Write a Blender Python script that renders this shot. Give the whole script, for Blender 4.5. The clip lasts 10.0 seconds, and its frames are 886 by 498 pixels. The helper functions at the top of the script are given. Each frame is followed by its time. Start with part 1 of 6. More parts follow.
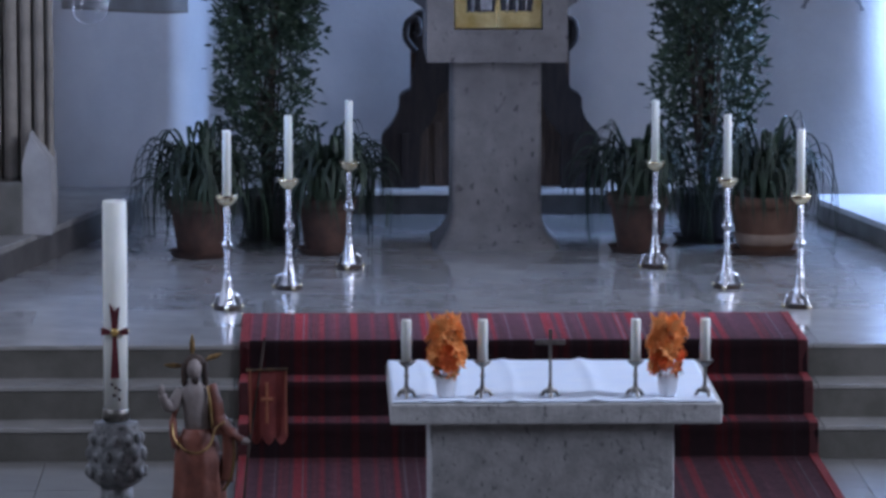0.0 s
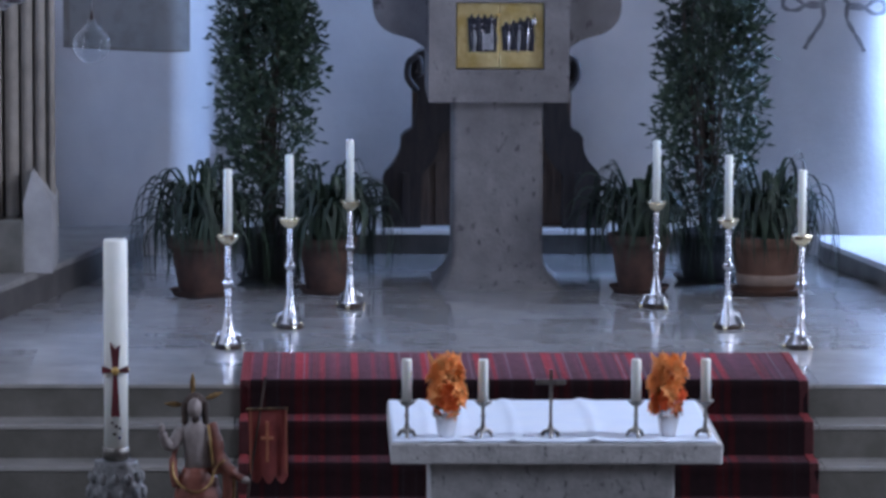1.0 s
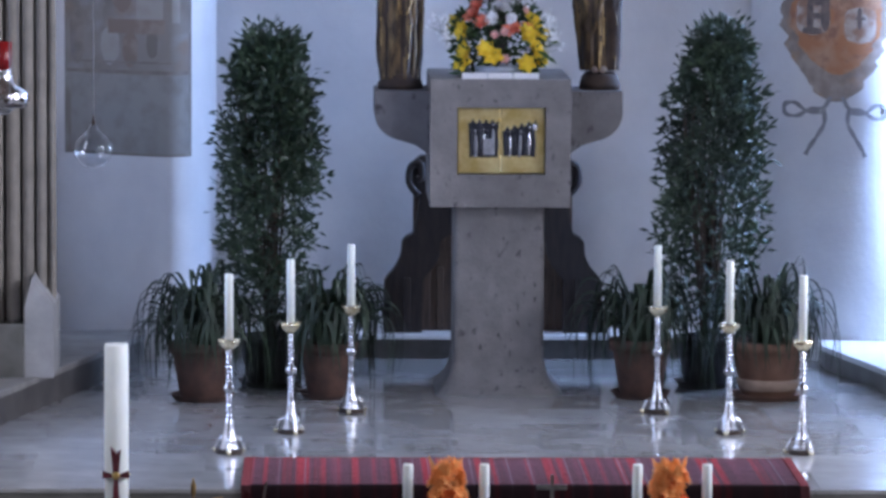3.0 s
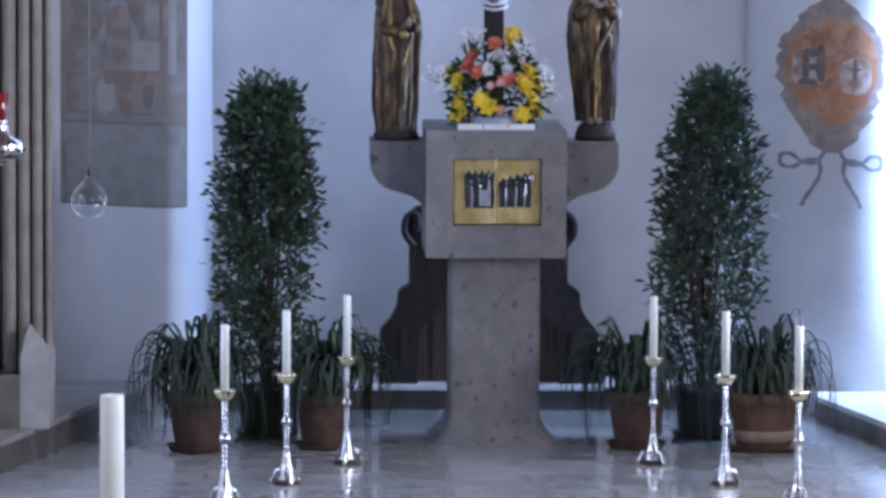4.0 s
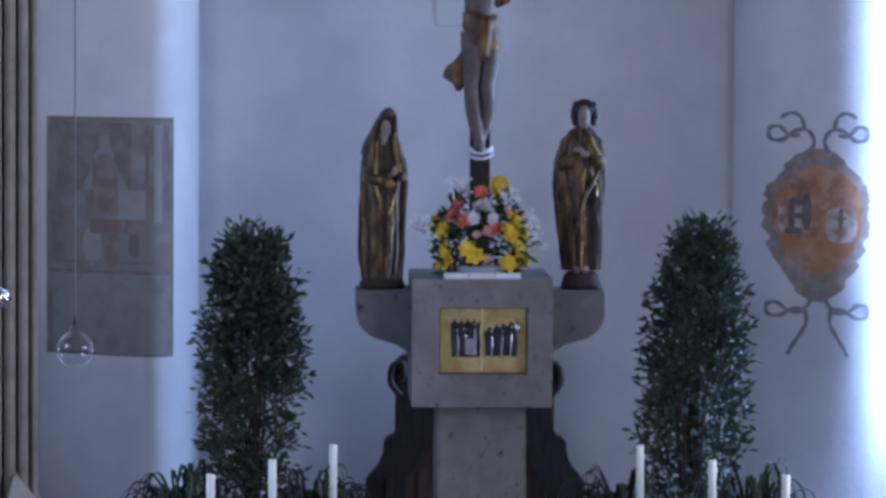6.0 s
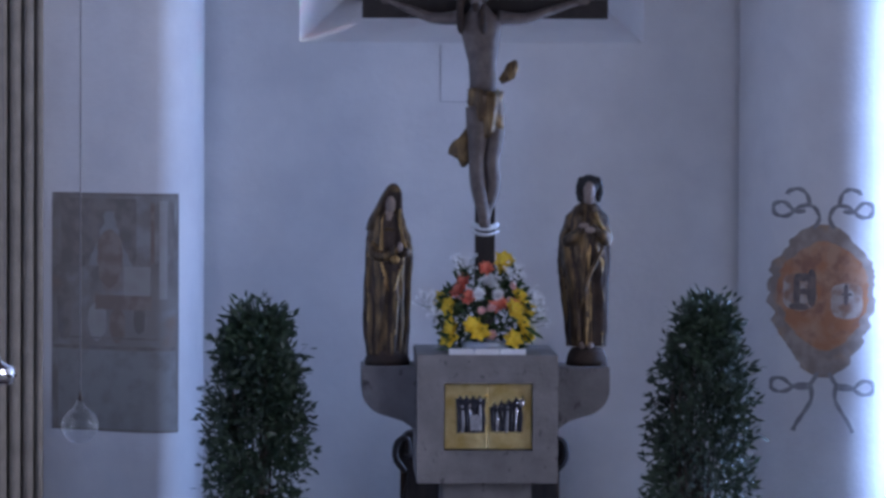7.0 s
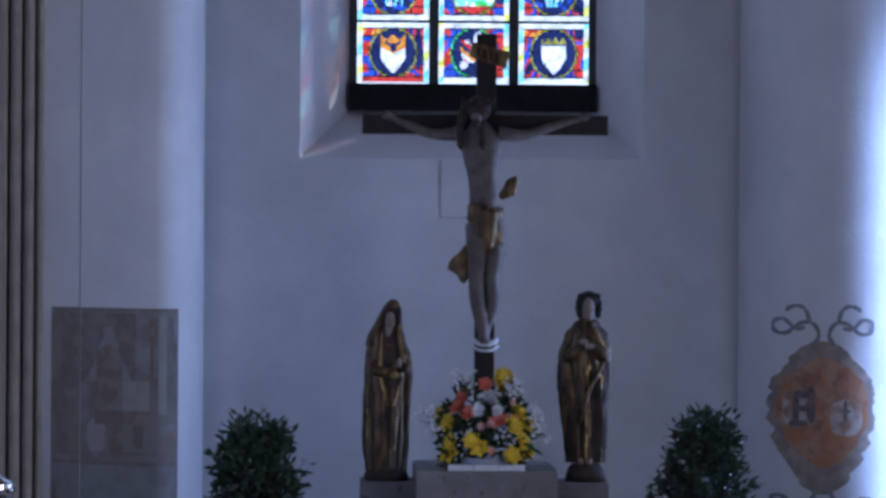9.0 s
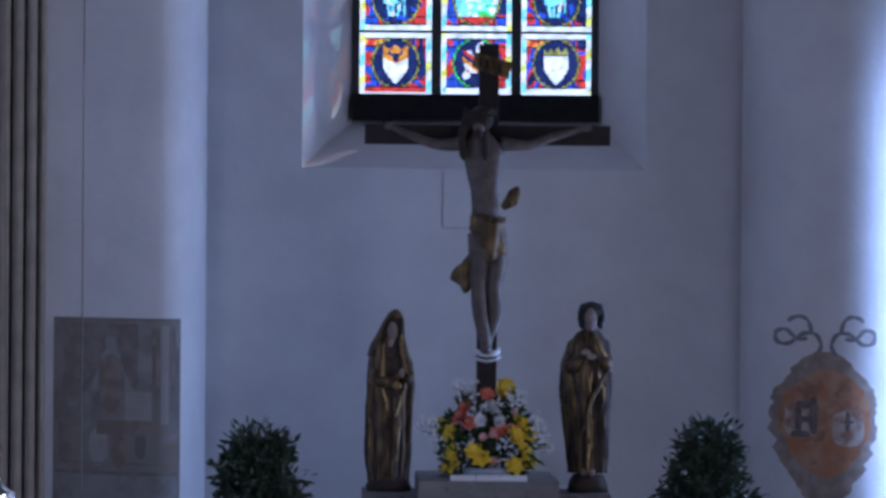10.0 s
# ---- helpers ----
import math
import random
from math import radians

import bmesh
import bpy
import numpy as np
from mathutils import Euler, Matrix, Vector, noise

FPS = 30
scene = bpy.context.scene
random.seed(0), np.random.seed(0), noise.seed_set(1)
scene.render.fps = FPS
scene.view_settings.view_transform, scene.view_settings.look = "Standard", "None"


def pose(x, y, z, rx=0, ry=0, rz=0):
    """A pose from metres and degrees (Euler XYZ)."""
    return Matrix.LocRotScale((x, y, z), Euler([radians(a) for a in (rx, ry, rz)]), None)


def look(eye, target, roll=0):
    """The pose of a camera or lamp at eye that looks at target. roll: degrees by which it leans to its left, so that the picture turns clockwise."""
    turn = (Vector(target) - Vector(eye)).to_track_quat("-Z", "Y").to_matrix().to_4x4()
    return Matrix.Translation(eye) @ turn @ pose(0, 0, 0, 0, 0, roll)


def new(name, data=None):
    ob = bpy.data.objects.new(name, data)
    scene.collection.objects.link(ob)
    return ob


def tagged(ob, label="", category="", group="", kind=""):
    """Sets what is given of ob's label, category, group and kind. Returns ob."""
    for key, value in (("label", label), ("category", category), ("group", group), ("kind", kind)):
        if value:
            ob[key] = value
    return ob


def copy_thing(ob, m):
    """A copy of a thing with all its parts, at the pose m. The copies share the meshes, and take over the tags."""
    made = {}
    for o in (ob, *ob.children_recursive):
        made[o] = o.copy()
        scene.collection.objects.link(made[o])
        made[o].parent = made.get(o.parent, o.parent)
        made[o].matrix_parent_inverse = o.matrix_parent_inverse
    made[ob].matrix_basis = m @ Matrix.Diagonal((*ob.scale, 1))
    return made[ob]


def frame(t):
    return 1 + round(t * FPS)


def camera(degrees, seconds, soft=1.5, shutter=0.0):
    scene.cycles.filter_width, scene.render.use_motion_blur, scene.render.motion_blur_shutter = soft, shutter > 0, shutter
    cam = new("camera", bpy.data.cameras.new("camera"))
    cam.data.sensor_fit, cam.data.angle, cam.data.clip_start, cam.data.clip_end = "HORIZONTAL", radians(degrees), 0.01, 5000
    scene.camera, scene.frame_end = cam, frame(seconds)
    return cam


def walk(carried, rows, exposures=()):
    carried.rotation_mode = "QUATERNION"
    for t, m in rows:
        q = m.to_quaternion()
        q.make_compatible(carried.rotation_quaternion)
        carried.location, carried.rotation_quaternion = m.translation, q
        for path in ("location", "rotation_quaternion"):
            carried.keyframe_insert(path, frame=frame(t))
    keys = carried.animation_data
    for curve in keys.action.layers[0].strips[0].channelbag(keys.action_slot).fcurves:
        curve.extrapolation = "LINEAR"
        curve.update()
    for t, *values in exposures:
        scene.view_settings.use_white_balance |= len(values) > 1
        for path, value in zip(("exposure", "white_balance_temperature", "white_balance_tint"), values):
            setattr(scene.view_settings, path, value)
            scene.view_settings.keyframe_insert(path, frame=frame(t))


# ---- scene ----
# ---- camera: a hand-held long lens on the gallery, tilting up from the altar to the window ----
cam = camera(11.0, 10.0, soft=3.2)
EYE = (-1.02, 0.0, 3.46)
ROWS = [  # seconds, turn to the right, tilt up, lean (degrees)
    (0.0, 1.499, -7.325, -0.050),
    (0.5, 1.448, -7.078, -0.207),
    (1.0, 1.486, -6.832, -0.249),
    (1.5, 1.485, -6.616, -0.266),
    (2.0, 1.420, -6.240, -0.329),
    (2.5, 1.440, -5.798, -0.305),
    (3.8, 1.500, -5.080, -0.307),
    (4.0, 1.514, -4.891, -0.307),
    (4.5, 1.601, -4.461, -0.302),
    (5.0, 1.624, -3.986, -0.289),
    (5.5, 1.657, -3.527, -0.294),
    (5.7, 1.680, -3.337, -0.291),
    (6.8, 1.654, -2.264, -0.276),
    (7.0, 1.610, -2.090, -0.274),
    (7.5, 1.577, -1.478, -0.336),
    (8.0, 1.553, -1.130, -0.384),
    (8.5, 1.593, -0.845, -0.383),
    (9.0, 1.607, -0.648, -0.432),
    (9.5, 1.616, -0.539, -0.427),
    (10.0, 1.577, -0.520, -0.483),
]
EXPOSURES = [(0.0, -0.39, 5500, 9.5), (1.0, -0.21, 5560, 9.5), (2.5, 0.13, 5780, 10), (4.0, 0.14, 5860, 11), (5.0, -0.11, 5730, 12), (5.5, -0.30, 5670, 12.5), (7.0, -0.71, 5560, 15.5),
             (8.0, -1.05, 5520, 16.5), (9.0, -1.29, 5480, 16.5), (10.0, -1.36, 5480, 16.5)]   # seconds, stops, white balance
walk(cam, [(t, pose(*EYE, 90 + tilt, 0, -turn) @ pose(0, 0, 0, 0, 0, -lean)) for t, turn, tilt, lean in ROWS], EXPOSURES)

# ---- world, sun and daylight ----
SUN_UP, SUN_TURN = radians(31), radians(62)   # the sun stands high to the right behind the apse
world = bpy.data.worlds.new("world")
scene.world = world
world.use_nodes = True
wn = world.node_tree.nodes
sky = wn.new("ShaderNodeTexSky")
sky.sky_type, sky.sun_disc, sky.sun_elevation, sky.sun_rotation = "NISHITA", False, SUN_UP, SUN_TURN
world.node_tree.links.new(sky.outputs[0], wn["Background"].inputs[0])
wn["Background"].inputs[1].default_value = 0.15
sun = new("sun", bpy.data.lights.new("sun", "SUN"))
sun.data.energy, sun.data.angle, sun.data.color = 5.0, radians(0.5), (1.0, 0.95, 0.86)
toward = Vector((math.sin(SUN_TURN) * math.cos(SUN_UP), math.cos(SUN_TURN) * math.cos(SUN_UP), math.sin(SUN_UP)))
sun.matrix_world = look(toward * 40, (0, 0, 0))


def window_light(name, eye, target, wide, high, watts, colour):
    """Daylight that a window's opening lets in."""
    ob = new(name, bpy.data.lights.new(name, "AREA"))
    ob.data.shape, ob.data.size, ob.data.size_y, ob.data.energy, ob.data.color = "RECTANGLE", wide, high, watts, colour
    ob.matrix_world = look(eye, target)
    return ob


SKYLIGHT, BLUE_SKY, PALE_SKY = (0.82, 0.80, 0.90), (0.50, 0.64, 1.0), (0.92, 0.90, 0.96)
CHOIR_SOUTH, CHOIR_NORTH, NAVE = (24.6, 28.22), (24.6, 27.0), (4.0, 10.0, 18.4)   # middles of the windows along the walls
for wy, wide, watts, tone in zip(CHOIR_SOUTH, (0.4, 0.26), (104, 215), (PALE_SKY, (0.44, 0.61, 1.0))):
    mid, high = (2.5, 3.6) if wy > 28 else (2.05, 2.7)
    window_light("choir_window_light", (2.97, wy, mid), (0, wy, mid), wide, high, watts, tone)
for wy, watts in zip(CHOIR_NORTH, (46, 4.5)):
    window_light("choir_window_light", (-2.97, wy, 2.3), (0, wy, 2.3), 0.26, 3.2, watts, BLUE_SKY)
for wy, watts in zip(NAVE, (60, 330, 800)):
    for s in (-1, 1):
        window_light("nave_window_light", (s * 6.9, wy, 5.2), (0, wy, 5.2), 1.8, 4.0, watts * (1.32 if s > 0 else 0.4), SKYLIGHT)

window_light("apse_window_light", (0.0, 29.87, 6.2), (0.0, 28.0, 6.2), 1.45, 2.1, 30, (0.55, 0.68, 1.0))

# ---- materials ----
def surf(name, c1, c2, scale=6.0, rough=0.6, metal=0.0, bump=0.15, grain=60.0, stretch=(1, 1, 1), low=0.35, high=0.65, each=0.0, gloss=0.5, stain=0.12):
    """A surface with two tones in patches, large faint stains, and fine relief. each: how far single pieces differ in tone."""
    m = bpy.data.materials.new(name)
    m.use_nodes = True
    nt = m.node_tree
    b = nt.nodes["Principled BSDF"]
    b.inputs["Roughness"].default_value, b.inputs["Metallic"].default_value = rough, metal
    b.inputs["Specular IOR Level"].default_value = gloss
    co = nt.nodes.new("ShaderNodeTexCoord")
    mp = nt.nodes.new("ShaderNodeMapping")
    mp.inputs["Scale"].default_value = stretch
    nt.links.new(co.outputs["Object"], mp.inputs[0])
    n1 = nt.nodes.new("ShaderNodeTexNoise")
    n1.inputs["Scale"].default_value, n1.inputs["Detail"].default_value, n1.inputs["Roughness"].default_value = scale, 6, 0.6
    nt.links.new(mp.outputs[0], n1.inputs["Vector"])
    r = nt.nodes.new("ShaderNodeValToRGB")
    r.color_ramp.elements[0].position, r.color_ramp.elements[1].position = low, high
    r.color_ramp.elements[0].color, r.color_ramp.elements[1].color = (*c1, 1), (*c2, 1)
    nt.links.new(n1.outputs["Fac"], r.inputs[0])
    n2 = nt.nodes.new("ShaderNodeTexNoise")
    n2.inputs["Scale"].default_value, n2.inputs["Detail"].default_value = max(scale * 0.13, 0.5), 3
    nt.links.new(mp.outputs[0], n2.inputs["Vector"])
    mr = nt.nodes.new("ShaderNodeMapRange")
    mr.inputs["From Min"].default_value, mr.inputs["From Max"].default_value = 0.3, 0.7
    mr.inputs["To Min"].default_value, mr.inputs["To Max"].default_value = 1 - stain, 1 + stain
    nt.links.new(n2.outputs["Fac"], mr.inputs["Value"])
    fac = mr.outputs[0]
    if each:
        oi = nt.nodes.new("ShaderNodeObjectInfo")
        m2 = nt.nodes.new("ShaderNodeMapRange")
        m2.inputs["To Min"].default_value, m2.inputs["To Max"].default_value = 1 - each, 1 + each
        nt.links.new(oi.outputs["Random"], m2.inputs["Value"])
        mu = nt.nodes.new("ShaderNodeMath")
        mu.operation = "MULTIPLY"
        nt.links.new(fac, mu.inputs[0]), nt.links.new(m2.outputs[0], mu.inputs[1])
        fac = mu.outputs[0]
    vm = nt.nodes.new("ShaderNodeVectorMath")
    vm.operation = "SCALE"
    nt.links.new(r.outputs[0], vm.inputs[0]), nt.links.new(fac, vm.inputs["Scale"])
    nt.links.new(vm.outputs[0], b.inputs["Base Color"])
    if bump:
        n3 = nt.nodes.new("ShaderNodeTexNoise")
        n3.inputs["Scale"].default_value, n3.inputs["Detail"].default_value = grain, 5
        nt.links.new(co.outputs["Object"], n3.inputs["Vector"])
        bp = nt.nodes.new("ShaderNodeBump")
        bp.inputs["Strength"].default_value, bp.inputs["Distance"].default_value = bump, 0.01
        nt.links.new(n3.outputs["Fac"], bp.inputs["Height"])
        nt.links.new(bp.outputs[0], b.inputs["Normal"])
    return m


def pitted(name, base, pit, scale):
    """Tufa: grey stone with small dark holes, taller than wide, and cloudy tone."""
    m = surf(name, tuple(c * 0.82 for c in base), tuple(c * 1.15 for c in base), scale * 0.5, 0.8, 0, 0.5, 45)
    nt = m.node_tree
    b = nt.nodes["Principled BSDF"]
    old = b.inputs["Base Color"].links[0].from_socket
    co = nt.nodes["Texture Coordinate"]
    mp = nt.nodes.new("ShaderNodeMapping")
    mp.inputs["Scale"].default_value = (1, 1, 0.62)
    nt.links.new(co.outputs["Object"], mp.inputs[0])
    n = nt.nodes.new("ShaderNodeTexNoise")
    n.inputs["Scale"].default_value, n.inputs["Detail"].default_value, n.inputs["Roughness"].default_value = scale * 1.6, 4, 0.55
    nt.links.new(mp.outputs[0], n.inputs["Vector"])
    r = nt.nodes.new("ShaderNodeValToRGB")
    r.color_ramp.elements[0].position, r.color_ramp.elements[1].position = 0.60, 0.70
    r.color_ramp.elements[0].color, r.color_ramp.elements[1].color = (0, 0, 0, 1), (1, 1, 1, 1)
    nt.links.new(n.outputs["Fac"], r.inputs[0])
    mx = nt.nodes.new("ShaderNodeMix")
    mx.data_type = "RGBA"
    nt.links.new(r.outputs[0], mx.inputs[0])
    nt.links.new(old, mx.inputs[6])
    mx.inputs[7].default_value = (*pit, 1)
    nt.links.new(mx.outputs[2], b.inputs["Base Color"])
    return m


def weave(name):
    """A hand-woven runner: stripes of reds, dark wool and grey across its width, with ribs of the weft."""
    m = bpy.data.materials.new(name)
    m.use_nodes = True
    nt = m.node_tree
    b = nt.nodes["Principled BSDF"]
    b.inputs["Roughness"].default_value, b.inputs["Specular IOR Level"].default_value = 0.95, 0.1
    b.inputs["Sheen Weight"].default_value, b.inputs["Sheen Roughness"].default_value = 1.0, 0.28
    b.inputs["Sheen Tint"].default_value = (0.9, 0.62, 0.66, 1)
    co = nt.nodes.new("ShaderNodeTexCoord")
    mp = nt.nodes.new("ShaderNodeMapping")
    mp.inputs["Scale"].default_value = (1, 0, 0)
    nt.links.new(co.outputs["Object"], mp.inputs[0])
    ramps = []
    for scale, detail, stops in ((11.0, 1, ((0.38, (0.0185, 0.0026, 0.0032)), (0.44, (0.009, 0.0036, 0.0046)), (0.55, (0.006, 0.003, 0.0036)), (0.62, (0.0175, 0.0028, 0.0034)))),
                                 (36.0, 1, ((0.0, (0, 0, 0)), (0.60, (0, 0, 0)), (0.66, (0.8, 0.8, 0.8)), (1.0, (1, 1, 1))))):
        n = nt.nodes.new("ShaderNodeTexNoise")
        n.inputs["Scale"].default_value, n.inputs["Detail"].default_value = scale, detail
        nt.links.new(mp.outputs[0], n.inputs["Vector"])
        r = nt.nodes.new("ShaderNodeValToRGB")
        while len(r.color_ramp.elements) < len(stops):
            r.color_ramp.elements.new(0.5)
        for e, (p, c) in zip(r.color_ramp.elements, stops):
            e.position, e.color = p, (*c, 1)
        nt.links.new(n.outputs["Fac"], r.inputs[0])
        ramps.append(r.outputs[0])
    mx = nt.nodes.new("ShaderNodeMix")
    mx.data_type = "RGBA"
    nt.links.new(ramps[1], mx.inputs[0]), nt.links.new(ramps[0], mx.inputs[6])
    mx.inputs[7].default_value = (0.0125, 0.0092, 0.0105, 1)
    n = nt.nodes.new("ShaderNodeTexNoise")
    n.inputs["Scale"].default_value, n.inputs["Detail"].default_value = 26, 4
    nt.links.new(co.outputs["Object"], n.inputs["Vector"])
    mr = nt.nodes.new("ShaderNodeMapRange")
    mr.inputs["To Min"].default_value, mr.inputs["To Max"].default_value = 0.55, 1.45
    nt.links.new(n.outputs["Fac"], mr.inputs["Value"])
    vm = nt.nodes.new("ShaderNodeVectorMath")
    vm.operation = "SCALE"
    nt.links.new(mx.outputs[2], vm.inputs[0]), nt.links.new(mr.outputs[0], vm.inputs["Scale"])
    nt.links.new(vm.outputs[0], b.inputs["Base Color"])
    pile = nt.nodes.new("ShaderNodeVectorMath")
    pile.operation = "SCALE"
    pile.inputs["Scale"].default_value = 52.0
    nt.links.new(vm.outputs[0], pile.inputs[0])
    nt.links.new(pile.outputs[0], b.inputs["Sheen Tint"])
    bp = nt.nodes.new("ShaderNodeBump")
    bp.inputs["Strength"].default_value, bp.inputs["Distance"].default_value = 0.6, 0.006
    nt.links.new(n.outputs["Fac"], bp.inputs["Height"])
    nt.links.new(bp.outputs[0], b.inputs["Normal"])
    return m


def stained(name, colour, rough=0.1):
    """Coloured glass that the daylight behind shines through."""
    m = bpy.data.materials.new(name)
    m.use_nodes = True
    nt = m.node_tree
    nt.nodes.remove(nt.nodes["Principled BSDF"])
    co = nt.nodes.new("ShaderNodeTexCoord")
    n = nt.nodes.new("ShaderNodeTexNoise")
    n.inputs["Scale"].default_value, n.inputs["Detail"].default_value = 30, 4
    nt.links.new(co.outputs["Object"], n.inputs["Vector"])
    mr = nt.nodes.new("ShaderNodeMapRange")
    mr.inputs["From Min"].default_value, mr.inputs["From Max"].default_value = 0.3, 0.7
    mr.inputs["To Min"].default_value, mr.inputs["To Max"].default_value = 0.45, 1.25
    nt.links.new(n.outputs["Fac"], mr.inputs["Value"])
    vm = nt.nodes.new("ShaderNodeVectorMath")
    vm.operation = "SCALE"
    vm.inputs[0].default_value = colour
    nt.links.new(mr.outputs[0], vm.inputs["Scale"])
    tr = nt.nodes.new("ShaderNodeBsdfTransparent")
    nt.links.new(vm.outputs[0], tr.inputs[0])
    gl = nt.nodes.new("ShaderNodeBsdfGlossy")
    gl.inputs["Roughness"].default_value = rough
    mix = nt.nodes.new("ShaderNodeMixShader")
    mix.inputs[0].default_value = 0.05
    nt.links.new(tr.outputs[0], mix.inputs[1]), nt.links.new(gl.outputs[0], mix.inputs[2])
    nt.links.new(mix.outputs[0], nt.nodes["Material Output"].inputs[0])
    return m


def clear_glass(name, colour, tint_rough=0.02):
    """Thin blown glass: clear in the middle, glossy towards its rim."""
    m = bpy.data.materials.new(name)
    m.use_nodes = True
    nt = m.node_tree
    nt.nodes.remove(nt.nodes["Principled BSDF"])
    tr = nt.nodes.new("ShaderNodeBsdfTransparent")
    tr.inputs[0].default_value = (*colour, 1)
    gl = nt.nodes.new("ShaderNodeBsdfGlossy")
    gl.inputs["Roughness"].default_value = tint_rough
    fr = nt.nodes.new("ShaderNodeLayerWeight")
    fr.inputs["Blend"].default_value = 0.2
    mr = nt.nodes.new("ShaderNodeMapRange")
    mr.inputs["To Min"].default_value, mr.inputs["To Max"].default_value = 0.03, 0.55
    nt.links.new(fr.outputs["Facing"], mr.inputs["Value"])
    mix = nt.nodes.new("ShaderNodeMixShader")
    nt.links.new(mr.outputs[0], mix.inputs[0])
    nt.links.new(tr.outputs[0], mix.inputs[1]), nt.links.new(gl.outputs[0], mix.inputs[2])
    nt.links.new(mix.outputs[0], nt.nodes["Material Output"].inputs[0])
    return m


def glow(name, colour, strength):
    m = bpy.data.materials.new(name)
    m.use_nodes = True
    nt = m.node_tree
    nt.nodes.remove(nt.nodes["Principled BSDF"])
    e = nt.nodes.new("ShaderNodeEmission")
    e.inputs[0].default_value, e.inputs[1].default_value = (*colour, 1), strength
    nt.links.new(e.outputs[0], nt.nodes["Material Output"].inputs[0])
    return m


PLASTER = surf("plaster", (0.70, 0.69, 0.70), (0.78, 0.77, 0.77), 2.5, 0.9, bump=0.25, grain=25, stain=0.05)
MARBLE = surf("polished_limestone", (0.26, 0.255, 0.25), (0.39, 0.385, 0.375), 3.0, 0.11, bump=0.02, grain=14, each=0.10, low=0.3, high=0.7)
# treads pale and risers dark: light from above put into the stone's colour
LIT_TREAD_STONE = surf("lit_tread_stone", (0.20, 0.197, 0.185), (0.28, 0.272, 0.255), 4.0, 0.22, bump=0.08, grain=40)
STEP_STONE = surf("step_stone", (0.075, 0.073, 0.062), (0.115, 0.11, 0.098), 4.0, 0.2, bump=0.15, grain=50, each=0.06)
FLOOR_STONE = surf("nave_floor_stone", (0.145, 0.142, 0.132), (0.20, 0.195, 0.18), 3.0, 0.4, bump=0.1, grain=40, each=0.06)
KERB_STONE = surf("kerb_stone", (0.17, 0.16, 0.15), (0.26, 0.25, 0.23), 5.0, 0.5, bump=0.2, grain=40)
# near-white to stand for light falling on the ledge and south kerb tops
LIT_LEDGE_TOP = surf("lit_ledge_stone", (0.74, 0.73, 0.72), (0.82, 0.81, 0.80), 4.0, 0.3, bump=0.1, grain=40)
TUFA = pitted("tufa", (0.188, 0.175, 0.170), (0.075, 0.07, 0.07), 13)
CONSOLE_TUFA = pitted("console_tufa", (0.160, 0.152, 0.156), (0.045, 0.042, 0.044), 8)
# white plaster greyed: the shade on the pier's foot put into the colour
SHADED_FOOT = surf("shaded_foot_plaster", (0.24, 0.235, 0.23), (0.33, 0.32, 0.31), 4.0, 0.8, bump=0.3, grain=30)
TUFA_ALTAR = pitted("tufa_altar", (0.46, 0.465, 0.46), (0.20, 0.20, 0.20), 27)
SANDSTONE = surf("sandstone_rib", (0.185, 0.165, 0.14), (0.25, 0.225, 0.19), 7.0, 0.95, bump=0.10, grain=30, gloss=0.2)
CARPET = weave("woven_wool")
LINEN = surf("linen", (0.74, 0.84, 0.99), (0.79, 0.88, 0.99), 8, 0.42, bump=0.3, grain=300, stain=0.03)
WAX = surf("candle_wax", (0.76, 0.79, 0.74), (0.83, 0.85, 0.80), 9, 0.4, bump=0.05, grain=40, stain=0.04)
WAX.node_tree.nodes["Principled BSDF"].inputs["Subsurface Weight"].default_value = 0.15
WAX.node_tree.nodes["Principled BSDF"].inputs["Subsurface Radius"].default_value = (0.01, 0.008, 0.005)
SILVER = surf("silver", (0.50, 0.50, 0.52), (0.76, 0.76, 0.77), 30, 0.24, 1.0, 0.12, 90)
GOLD = surf("gilded_brass", (0.80, 0.56, 0.16), (0.95, 0.74, 0.30), 25, 0.3, 1.0, 0.12, 70)
BRASS_DARK = surf("tarnished_metal", (0.15, 0.145, 0.135), (0.34, 0.33, 0.30), 25, 0.35, 1.0, 0.12, 70)
TERRACOTTA = surf("terracotta", (0.055, 0.031, 0.024), (0.098, 0.052, 0.037), 10, 0.85, bump=0.3, grain=40, stain=0.25)
DARK_POT = surf("dark_pot_glaze", (0.030, 0.028, 0.028), (0.055, 0.05, 0.05), 10, 0.5, bump=0.15, grain=30)
SOIL = surf("soil", (0.025, 0.018, 0.012), (0.06, 0.045, 0.03), 30, 0.95, bump=0.8, grain=60)
LEAF = surf("shrub_leaf", (0.018, 0.036, 0.020), (0.042, 0.070, 0.036), 7, 0.46, bump=0.1, grain=60, stain=0.3)
STRAP = surf("strap_leaf", (0.009, 0.019, 0.010), (0.022, 0.041, 0.019), 5, 0.55, bump=0.05, grain=60, stain=0.3)
BARK = surf("bark", (0.03, 0.022, 0.016), (0.075, 0.055, 0.04), 20, 0.9, bump=0.5, grain=80)
PANEL_WOOD = surf("worn_brown_panel", (0.055, 0.033, 0.022), (0.125, 0.078, 0.050), 5, 0.5, bump=0.25, grain=40, stretch=(7, 7, 1))
WALNUT = surf("dark_carved_wood", (0.014, 0.010, 0.009), (0.036, 0.024, 0.019), 6, 0.45, bump=0.2, grain=40, stretch=(6, 6, 1))
BROWN_WOOD = surf("brown_wood", (0.045, 0.026, 0.016), (0.095, 0.058, 0.036), 5, 0.5, bump=0.2, grain=40, stretch=(7, 7, 1))
